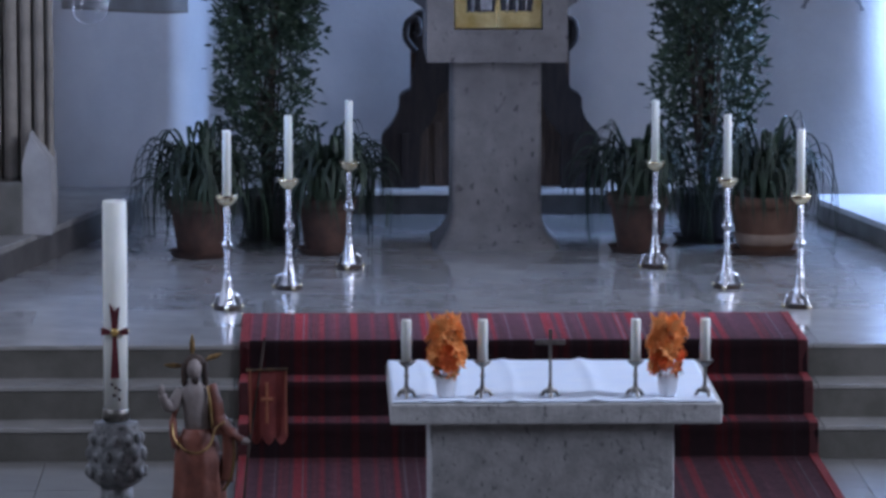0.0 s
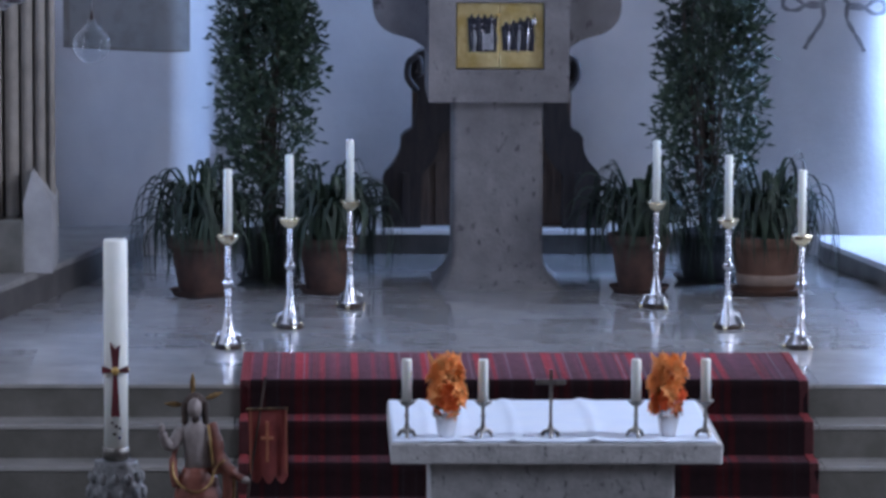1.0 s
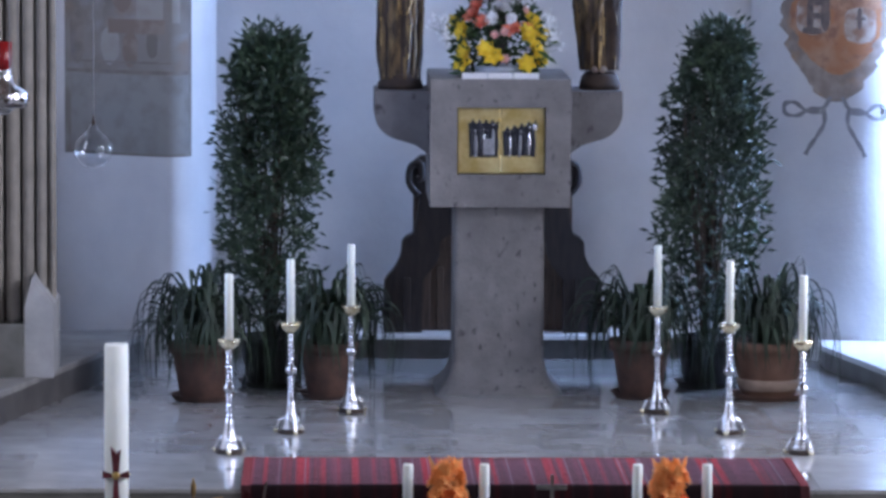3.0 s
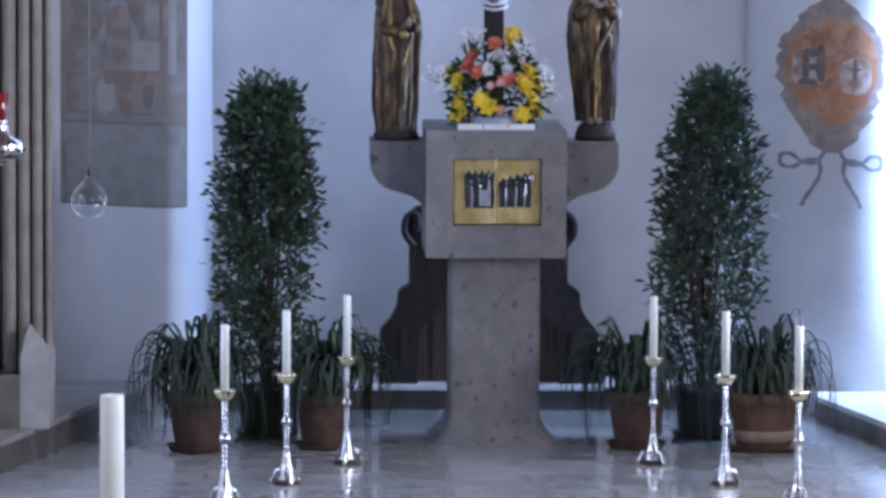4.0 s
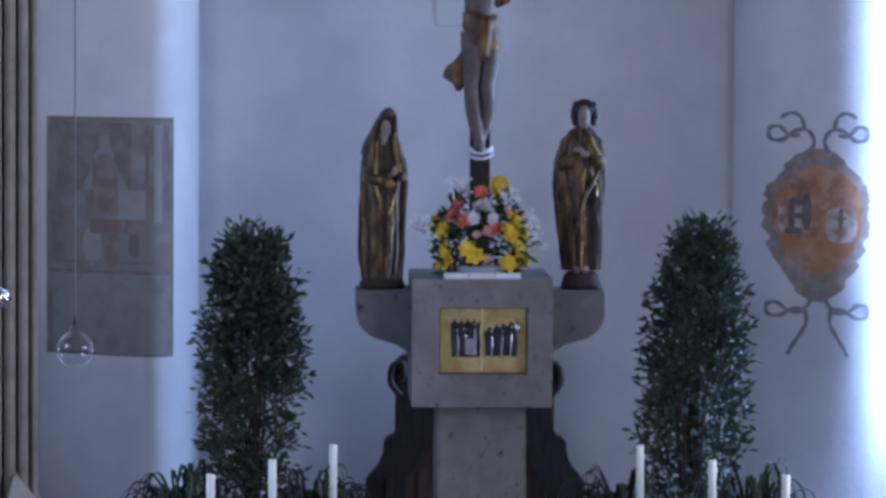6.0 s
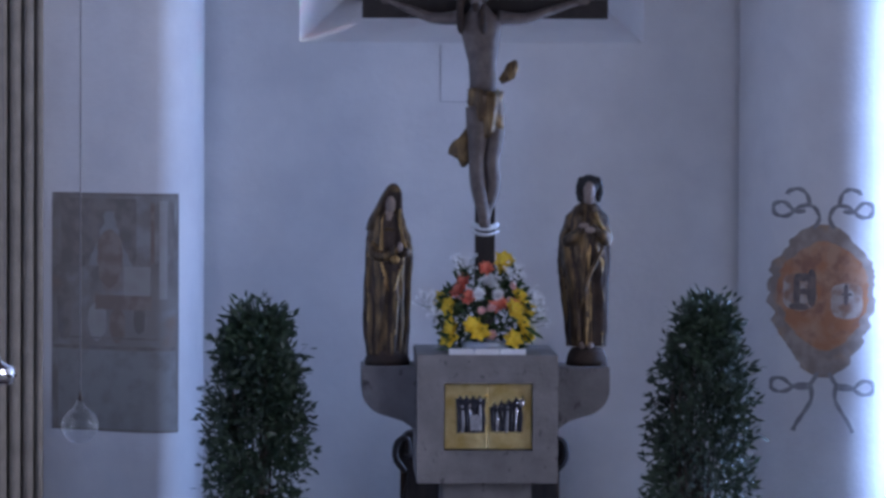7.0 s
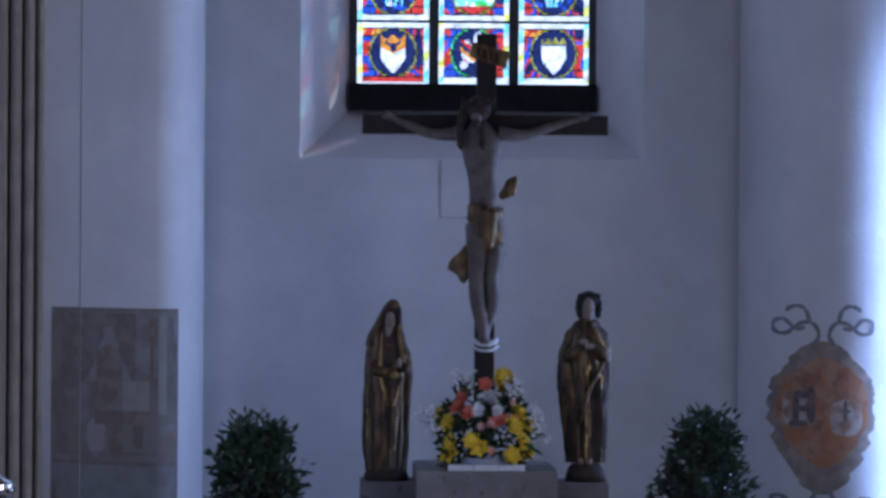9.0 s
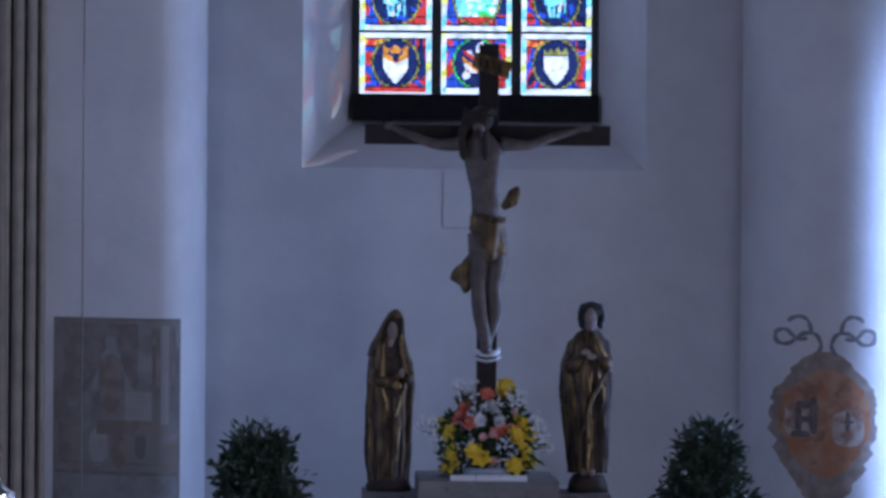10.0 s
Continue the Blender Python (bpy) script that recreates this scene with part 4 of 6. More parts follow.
body(bm, [(-0.01, FY + 0.02, 3.34, 0.085, 0.06), (-0.015, FY, 3.46, 0.080, 0.058), (-0.02, FY, 3.56, 0.082, 0.062), (-0.025, FY, 3.66, 0.102, 0.072), (-0.03, FY, 3.75, 0.118, 0.072), (-0.03, FY + 0.01, 3.82, 0.128, 0.06), (-0.035, FY, 3.87, 0.075, 0.05), (-0.04, FY - 0.01, 3.92, 0.038, 0.042)], 0)
ball(bm, (-0.058, FY - 0.062, 3.945), 0.046, 0, (0.85, 0.9, 1.15))
ball(bm, (-0.06, FY - 0.075, 3.905), 0.032, 2, (0.9, 0.9, 1.1))
ball(bm, (-0.048, FY - 0.030, 3.985), 0.080, 2, (1.0, 0.95, 1.0))
for dx in (-0.10, 0.02):
    limb(bm, smooth_line([(-0.05 + dx * 0.7, FY - 0.02, 4.00), (-0.045 + dx * 1.1, FY - 0.05, 3.90), (-0.04 + dx * 1.1, FY - 0.075, 3.74)], 4), [0.03] * 4 + [0.022] * 4 + [0.008], 8, 2)
for k in range(14):
    a = 2 * math.pi * k / 14
    limb(bm, [(-0.05 + 0.085 * math.cos(a), FY - 0.03 + 0.08 * math.sin(a), 4.015), (-0.05 + 0.10 * math.cos(a + 0.5), FY - 0.03 + 0.09 * math.sin(a + 0.5), 4.03 + 0.02 * (k % 2))], [0.014, 0.008], 6, 2)
for s in (-1, 1):
    hx = -0.03 + s * 0.54 + (0.06 if s > 0 else 0)
    limb(bm, smooth_line([(-0.035 + s * 0.11, FY + 0.01, 3.84), (-0.035 + s * 0.27, FY + 0.04, 3.835), (-0.03 + s * 0.42, FY + 0.07, 3.885), (hx, FY + 0.09, 3.935)], 4), [0.045, 0.042, 0.038, 0.034, 0.032, 0.030, 0.029, 0.029, 0.027, 0.024, 0.021, 0.018, 0.017], 10, 0)
    ball(bm, (hx + s * 0.02, FY + 0.085, 3.945), 0.03, 0, (1.3, 0.5, 0.9))
GILT_LOIN = surf("tarnished_gilding", (0.075, 0.048, 0.027), (0.30, 0.195, 0.080), 22, 0.45, 0.5, 0.5, 40, (1, 1, 0.25), low=0.4, high=0.66)
# loincloth with a flying end on each side
rings = []
for k in range(9):
    h = k / 8
    z = 3.40 - 0.24 * h
    rings.append([(-0.005 + 0.02 * h + (0.100 + 0.018 * (1 - 2 * abs(math.sin(3.5 * a2 + 2.2 * h)))) * math.cos(a2), FY + 0.005 + (0.108 + 0.018 * (1 - 2 * abs(math.sin(3.5 * a2 + 2.2 * h)))) * math.sin(a2), z + 0.02 * math.sin(a2 * 2) - 0.05 * h * math.sin(3 * a2 + 0.8)) for a2 in (2 * math.pi * i / 30 for i in range(30))])
loft(bm, rings, 1)
for pts, rad in ((((-0.08, FY - 0.02, 3.20), (-0.11, FY - 0.04, 3.10), (-0.165, FY - 0.03, 3.04), (-0.22, FY - 0.03, 3.05)), (0.02, 0.055, 0.07, 0.02)),
                 (((-0.10, FY - 0.04, 3.08), (-0.13, FY - 0.05, 3.00), (-0.13, FY - 0.04, 2.95)), (0.05, 0.045, 0.012)),
                 (((0.09, FY, 3.46), (0.14, FY - 0.03, 3.50), (0.16, FY - 0.03, 3.55), (0.18, FY - 0.02, 3.585)), (0.02, 0.042, 0.038, 0.010))):
    limb(bm, pts, list(rad), 10, 1, 0.5)
# legs, crossed at the feet
for x0, x1, x2, dy in ((-0.05, -0.055, -0.01, -0.03), (0.05, 0.035, 0.005, 0.0)):
    limb(bm, smooth_line([(x0, FY + 0.02 + dy, 3.30), (x0, FY - 0.02 + dy, 3.10), (x1, FY - 0.05 + dy, 2.98), (x1 + 0.012, FY + dy, 2.84), (x2, FY + 0.03 + dy, 2.68), (x2, FY - 0.03 + dy, 2.60)], 4),
         [0.070, 0.068, 0.066, 0.063, 0.059, 0.055, 0.051, 0.048, 0.045, 0.045, 0.046, 0.046, 0.046, 0.045, 0.043, 0.04, 0.036, 0.031, 0.029, 0.032, 0.02], 12, 0)
part("figure", bm, [CORPUS, GILT_LOIN, UMBER], cross, "carved limewood figure with gilt loincloth", smooth=True)
bm = bmesh.new()
for z, r in ((2.585, 0.075), (2.555, 0.078), (2.60, 0.072)):
    limb(bm, [(0.005 + r * math.cos(2 * math.pi * k / 20), CY + 0.01 + r * 0.9 * math.sin(2 * math.pi * k / 20), z + 0.012 * math.cos(4 * math.pi * k / 20)) for k in range(21)], 0.009, 8)
tagged(part("ribbon_wreath", bm, WHITE_CORD, None, "", True), "white ribbon wound round the foot of the crucifix", "ribbon")


# ---- robed statues on the consoles ----
BLACK_HAIR = surf("black_painted_hair", (0.006, 0.006, 0.007), (0.016, 0.014, 0.014), 20, 0.6, bump=0.4, grain=60)


def table(rows, z):
    """Values between the rows of a table, eased from row to row."""
    for a, b in zip(rows, rows[1:]):
        if z <= b[0]:
            t = max(0.0, (z - a[0]) / (b[0] - a[0]))
            t = t * t * (3 - 2 * t)
            return [p + (q - p) * t for p, q in zip(a[1:], b[1:])]
    return list(rows[-1][1:])


def robed_statue(label, at, rows, opening, cloak, seed, more):
    """A carved standing figure in one mesh. rows: height, left and right edge, half depth, depth of the folds;
    opening: height, left and right angle of the parted mantle, how far it lies back; cloak: the dark side."""
    bm = bmesh.new()
    n, steps = 88, 74
    z0, z1 = rows[0][0], rows[-1][0]
    rings, tones = [], []
    for j in range(steps + 1):
        z = z0 + (z1 - z0) * j / steps
        xl, xr, d, fold = table(rows, z)
        ol, orr, back = table(opening, z)
        ring, tone = [], []
        for k in range(n):
            a = 2 * math.pi * k / n
            front = (a + math.pi / 2 + math.pi) % (2 * math.pi) - math.pi
            sway = front + 0.16 * math.sin(3.1 * z + seed) + 0.10 * math.sin(7 * z + 2 * seed)
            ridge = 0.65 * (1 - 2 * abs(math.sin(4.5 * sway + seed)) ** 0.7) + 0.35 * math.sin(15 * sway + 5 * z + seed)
            swag = math.sin(26 * (z - 0.25 * abs(front)) + seed) if 0.36 < z < 0.62 and abs(front) < 1.0 else 0.0
            f = fold * (ridge + 0.35 * swag + 0.5 * noise.noise((math.cos(a) * 3, z * 5 + seed, math.sin(a) * 3)))
            inside = ol < front < orr
            hem = min(abs(front - ol), abs(front - orr)) < 0.11 and orr - ol > 0.1
            if inside:
                f -= back
            elif hem:
                f += 0.05
            cx, w = (xl + xr) / 2, (xr - xl) / 2
            ring.append((at[0] + cx + w * (1 + f * 0.6) * math.cos(a), at[1] + d * (1 + f) * math.sin(a), at[2] + z))
            # fold troughs turn umber: crease shade put into the colour, ridges keep gilding
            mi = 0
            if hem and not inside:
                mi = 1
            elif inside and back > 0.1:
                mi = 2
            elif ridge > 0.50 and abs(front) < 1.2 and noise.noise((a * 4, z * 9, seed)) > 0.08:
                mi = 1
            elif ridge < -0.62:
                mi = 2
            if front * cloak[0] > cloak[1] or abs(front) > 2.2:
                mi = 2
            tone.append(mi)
        rings.append(ring)
        tones.append(tone)
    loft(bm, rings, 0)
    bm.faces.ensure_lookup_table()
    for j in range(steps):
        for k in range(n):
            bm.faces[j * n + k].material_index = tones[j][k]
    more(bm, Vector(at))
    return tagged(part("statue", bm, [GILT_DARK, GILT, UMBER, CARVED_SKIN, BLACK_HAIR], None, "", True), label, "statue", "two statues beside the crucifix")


def rock(bm, at, wide, high, seed, shift=0.0):
    rings = []
    for q in (0.0, 0.35, 0.75, 1.0):
        rings.append([(at[0] + shift + (wide - 0.035 * q * q) * math.cos(2 * math.pi * k / 28) * (1 + 0.10 * noise.noise((math.cos(k * 0.224) * 2, q * 2, seed + math.sin(k * 0.224) * 2))),
                       at[1] + (0.125 - 0.02 * q) * math.sin(2 * math.pi * k / 28), at[2] + high * q) for k in range(28)])
    loft(bm, rings, 2)


def veiled_parts(bm, at):
    rock(bm, at, 0.135, 0.085, 1.3)
    # hood, drawn forward on one side, with the face turned down within it
    rings = []
    for z, xl, xr, d, y in ((0.80, -0.135, 0.115, 0.100, 0.010), (0.87, -0.118, 0.098, 0.095, 0.005), (0.93, -0.082, 0.088, 0.088, -0.01), (0.99, -0.052, 0.086, 0.082, -0.02), (1.03, -0.030, 0.082, 0.074, -0.02), (1.06, -0.008, 0.068, 0.058, -0.015), (1.08, 0.018, 0.048, 0.026, -0.01)):
        ring = []
        for k in range(36):
            a = 2 * math.pi * k / 36
            front = (a + math.pi / 2 + math.pi) % (2 * math.pi) - math.pi
            cave = 0.52 if -0.55 < front < 0.72 and 0.86 < z < 1.045 else 1.0
            ring.append((at[0] + (xl + xr) / 2 + (xr - xl) / 2 * math.cos(a), at[1] + y + d * math.sin(a) * cave, at[2] + z))
        rings.append(ring)
    first = len(bm.faces)
    loft(bm, rings, 0)
    bm.faces.ensure_lookup_table()
    # the hood's hollow is coloured dark, standing for the shade inside it
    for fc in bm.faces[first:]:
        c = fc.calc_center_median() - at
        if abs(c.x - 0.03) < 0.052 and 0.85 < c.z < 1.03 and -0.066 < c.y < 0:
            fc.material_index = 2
    ball(bm, at + Vector((0.014, -0.060, 0.955)), 0.040, 3, (0.80, 0.85, 1.28))
    ball(bm, at + Vector((0.020, -0.098, 0.950)), 0.008, 3, (0.8, 0.8, 1.6), 8, 6)
    limb(bm, [at + Vector((0.0, -0.045, 0.86)), at + Vector((0.008, -0.045, 0.92))], [0.034, 0.026], 10, 3)
    # the mantle's light edge falls from the hood to the clasped hold
    limb(bm, smooth_line([at + Vector(p) for p in ((0.070, -0.075, 0.93), (0.072, -0.095, 0.84), (0.088, -0.110, 0.75), (0.105, -0.112, 0.68))], 5), [0.008] * 4 + [0.010] * 6 + [0.013] * 6, 8, 1)
    limb(bm, smooth_line([at + Vector(p) for p in ((-0.085, -0.03, 0.73), (-0.075, -0.100, 0.66), (0.0, -0.125, 0.655), (0.055, -0.130, 0.70))], 5), [0.040] * 5 + [0.034] * 6 + [0.024] * 5, 12, 0)
    limb(bm, smooth_line([at + Vector(p) for p in ((0.085, -0.02, 0.75), (0.115, -0.085, 0.68), (0.090, -0.125, 0.675))], 5), [0.038] * 5 + [0.030] * 6, 12, 0)
    ball(bm, at + Vector((0.070, -0.150, 0.705)), 0.020, 3, (0.8, 0.7, 1.5))
    ball(bm, at + Vector((0.040, -0.145, 0.630)), 0.026, 1, (1.2, 0.6, 1.0))


def cloaked_parts(bm, at):
    rock(bm, at, 0.124, 0.105, 4.1, 0.01)
    for x in (-0.018, 0.030):
        limb(bm, [at + Vector((x, -0.03, 0.125)), at + Vector((x - 0.005, -0.085, 0.125)), at + Vector((x - 0.01, -0.125, 0.112))], [0.026, 0.022, 0.012], 8, 3)
    c = at + Vector((0.016, -0.035, 1.045))
    ball(bm, c, 0.050, 3, (0.78, 0.85, 1.28))
    ball(bm, c + Vector((-0.004, -0.046, -0.004)), 0.009, 3, (0.8, 0.8, 1.7), 8, 6)
    limb(bm, [at + Vector((0.012, -0.015, 0.92)), c], 0.034, 10, 3)
    ball(bm, c + Vector((0.004, 0.034, 0.028)), 0.066, 4, (1.08, 0.95, 0.98))
    for side in (-1, 1):
        for k in range(4):
            ball(bm, c + Vector((side * (0.050 + 0.012 * math.sin(k * 0.9)) + 0.004, 0.018 + 0.004 * (k % 2), 0.046 - 0.030 * k)), 0.027 - 0.001 * k, 4, (0.9, 1, 1.25), 10, 8)
    # crossed arms with wide sleeves
    limb(bm, smooth_line([at + Vector(p) for p in ((-0.085, 0.0, 0.83), (-0.115, -0.085, 0.745), (-0.070, -0.130, 0.775), (-0.005, -0.142, 0.845))], 5), [0.045] * 5 + [0.038] * 6 + [0.026] * 5, 12, 0)
    limb(bm, smooth_line([at + Vector(p) for p in ((0.090, 0.0, 0.84), (0.115, -0.085, 0.755), (0.085, -0.125, 0.780), (0.025, -0.140, 0.825))], 5), [0.045] * 5 + [0.040] * 6 + [0.026] * 5, 12, 0)
    ball(bm, at + Vector((-0.020, -0.160, 0.838)), 0.021, 3, (1.6, 0.6, 0.8))
    ball(bm, at + Vector((0.015, -0.168, 0.812)), 0.021, 3, (1.5, 0.6, 0.9))
    # the mantle's edge hangs from the arm in a long gilt fold
    limb(bm, smooth_line([at + Vector(p) for p in ((0.115, -0.09, 0.74), (0.055, -0.122, 0.62), (0.000, -0.122, 0.50), (-0.035, -0.112, 0.34))], 5), [0.012] * 6 + [0.014] * 6 + [0.006] * 4, 8, 0)
    limb(bm, smooth_line([at + Vector(p) for p in ((0.055, -0.08, 0.91), (0.075, -0.11, 0.85), (0.110, -0.10, 0.80))], 5), 0.013, 8, 1)


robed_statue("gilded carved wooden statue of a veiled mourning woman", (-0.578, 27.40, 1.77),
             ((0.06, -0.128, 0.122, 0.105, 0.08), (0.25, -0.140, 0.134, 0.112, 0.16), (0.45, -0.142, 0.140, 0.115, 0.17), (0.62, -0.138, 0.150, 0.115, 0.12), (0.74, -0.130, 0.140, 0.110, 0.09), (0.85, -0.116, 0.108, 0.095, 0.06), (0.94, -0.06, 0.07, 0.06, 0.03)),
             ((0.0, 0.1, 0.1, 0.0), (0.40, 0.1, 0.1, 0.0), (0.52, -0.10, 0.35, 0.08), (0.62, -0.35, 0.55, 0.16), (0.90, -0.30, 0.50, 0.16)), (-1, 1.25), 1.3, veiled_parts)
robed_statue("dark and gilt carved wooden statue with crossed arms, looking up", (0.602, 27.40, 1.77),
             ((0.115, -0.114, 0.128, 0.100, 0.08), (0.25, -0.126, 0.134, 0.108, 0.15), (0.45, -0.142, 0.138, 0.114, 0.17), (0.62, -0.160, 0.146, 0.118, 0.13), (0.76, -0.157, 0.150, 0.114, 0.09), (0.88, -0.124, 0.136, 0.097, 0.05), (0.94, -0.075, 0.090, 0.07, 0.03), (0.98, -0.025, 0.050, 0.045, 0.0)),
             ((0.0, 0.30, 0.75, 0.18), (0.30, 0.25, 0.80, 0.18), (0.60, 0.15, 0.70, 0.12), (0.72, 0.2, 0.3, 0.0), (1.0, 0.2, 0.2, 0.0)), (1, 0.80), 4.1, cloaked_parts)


# ---- flowers ----
def petal(bm, at, out, up, length, width, mi=0):
    side = out.cross(up).normalized() * width
    p = Vector(at)
    tip = p + out * length
    a = [bm.verts.new(q) for q in (p, p + out * length * 0.55 + side + up * length * 0.12, tip + up * length * 0.05, p + out * length * 0.55 - side + up * length * 0.12)]
    m = bm.verts.new(p + out * length * 0.55 - up * length * 0.06)
    for i in range(4):
        bm.faces.new((a[i], a[(i + 1) % 4], m)).material_index = mi


def blossom(bm, at, face, size, petals, mi, rng, layers=1, slim=0.30):
    face = Vector(face).normalized()
    ref = face.orthogonal().normalized()
    other = face.cross(ref)
    for layer in range(layers):
        lift = 0.25 + 0.55 * layer
        for k in range(petals):
            a = 2 * math.pi * (k + 0.5 * layer) / petals + rng.uniform(-0.15, 0.15)
            out = (ref * math.cos(a) + other * math.sin(a) + face * lift).normalized()
            petal(bm, at, out, face, size * (1 - 0.22 * layer) * rng.uniform(0.85, 1.1), size * slim, mi)


BQ = thing("bouquet", "large loose bouquet of yellow, coral and white flowers before the crucifix", "bouquet")
rng = random.Random(11)
bm = lathe(bmesh.new(), [(0.14, 0.0), (0.16, 0.03), (0.17, 0.06), (0.15, 0.07)], 24, (0.0, 27.16, 1.857))
part("bowl", bm, surf("pale_bowl", (0.45, 0.5, 0.6), (0.55, 0.6, 0.68), 9, 0.3), BQ, "pale low bowl", smooth=True)


def spread(z):
    """Half width of the bouquet by its height over the block."""
    return table(((0.0, 0.17), (0.08, 0.255), (0.22, 0.275), (0.34, 0.235), (0.46, 0.16), (0.60, 0.05)), z)[0]


def bunch(x, z, k=1.0):
    """A place on the front of the bouquet, and the way out from it."""
    w = spread(z)
    u = max(-1.0, min(1.0, x / w))
    p = Vector((x, 27.16 - 0.17 * k * math.sqrt(max(0.0, 1 - u * u)) * w / 0.275, 1.857 + z))
    return p, Vector((u * 0.9, -1.0 + 0.35 * abs(u), 0.25 + 0.8 * (z - 0.2))).normalized()


bm = bmesh.new()
for k in range(1000):
    z = rng.uniform(0.02, 0.52) * rng.uniform(0.75, 1.0)
    p, d = bunch(rng.uniform(-1.0, 1.0) * spread(z), z, rng.uniform(0.2, 0.85))
    o = (d + Vector((rng.uniform(-1, 1), rng.uniform(-1, 0.6), rng.uniform(-1, 1))) * 0.8).normalized()
    petal(bm, p, o, o.orthogonal(), rng.uniform(0.04, 0.085), rng.uniform(0.008, 0.014), 0)
for k in range(24):
    side = -1 if k % 2 else 1
    z = rng.uniform(0.02, 0.34)
    p, d = bunch(side * spread(z) * rng.uniform(0.75, 1.0), z)
    o = Vector((side * rng.uniform(0.5, 1), rng.uniform(-0.5, 0.2), rng.uniform(-0.6, 0.5))).normalized()
    petal(bm, p, o, o.orthogonal(), rng.uniform(0.07, 0.12), 0.011, 0)
part("greenery", bm, GREEN, BQ, "dark green filler leaves")
# single blossoms by kind
for mat, tone, spots, size, petals, layers, slim in (
        (YELLOW, "yellow lily blossom", ((-0.085, 0.165), (-0.035, 0.130), (0.205, 0.165), (0.240, 0.110), (-0.200, 0.155), (-0.215, 0.095), (-0.255, 0.310), (-0.215, 0.275), (0.190, 0.335), (0.150, 0.255), (0.235, 0.265), (0.110, 0.535), (0.075, 0.515), (0.150, 0.09)), 0.076, 6, 2, 0.36),
        (CORAL, "coral blossom", ((-0.130, 0.425), (-0.165, 0.365), (-0.105, 0.330), (-0.145, 0.390), (0.055, 0.285), (0.085, 0.300), (-0.005, 0.500), (0.165, 0.295)), 0.056, 9, 3, 0.28),
        (PINK, "pale pink blossom", ((-0.030, 0.255), (0.025, 0.270), (0.030, 0.110), (0.150, 0.395)), 0.036, 9, 3, 0.24),
        (WHITE_PETAL, "white carnation", ((0.010, 0.445), (0.030, 0.415), (-0.020, 0.420), (-0.050, 0.350), (0.060, 0.345)), 0.044, 14, 4, 0.22)):
    for x, z in spots:
        p, d = bunch(x, z, rng.uniform(1.0, 1.15))
        bm = bmesh.new()
        tilt = Vector((rng.uniform(-0.35, 0.35), 0, rng.uniform(-0.25, 0.35)))
        blossom(bm, p, d + tilt, size * rng.uniform(0.88, 1.12), petals, 0, rng, layers, slim)
        part("blossom", bm, mat, BQ, tone)
# clouds of tiny white flowers above and far out at both sides
bm = bmesh.new()
for cx, cz, r, count_ in ((-0.145, 0.555, 0.060, 46), (0.150, 0.490, 0.060, 40), (-0.345, 0.325, 0.055, 24), (-0.315, 0.265, 0.050, 16), (0.300, 0.330, 0.060, 26), (0.325, 0.255, 0.050, 18), (-0.275, 0.200, 0.045, 12), (0.285, 0.160, 0.045, 10), (-0.07, 0.40, 0.05, 10)):
    for k in range(count_):
        q = Vector((cx + rng.gauss(0, 0.6) * r, 27.12 + rng.uniform(-0.09, 0.03), 1.857 + cz + rng.gauss(0, 0.55) * r))
        foot = Vector((cx * 0.62, 27.14, 1.857 + cz * 0.72))
        limb(bm, [foot.lerp(q, 0.35), q], [0.0012, 0.0008], 4, 1)
        blossom(bm, q, (rng.uniform(-0.6, 0.6), -1, rng.uniform(-0.3, 0.8)), rng.uniform(0.012, 0.020), 5, 0, rng, 1)
part("filler_sprays", bm, [WHITE_PETAL, GREEN], BQ, "tiny white filler flowers on thin stalks")

# ---- silver floor candlesticks ----
PALE_GILT = surf("parcel_gilt_silver", (0.66, 0.56, 0.32), (0.90, 0.82, 0.60), 30, 0.18, 1.0, 0.3, 60)


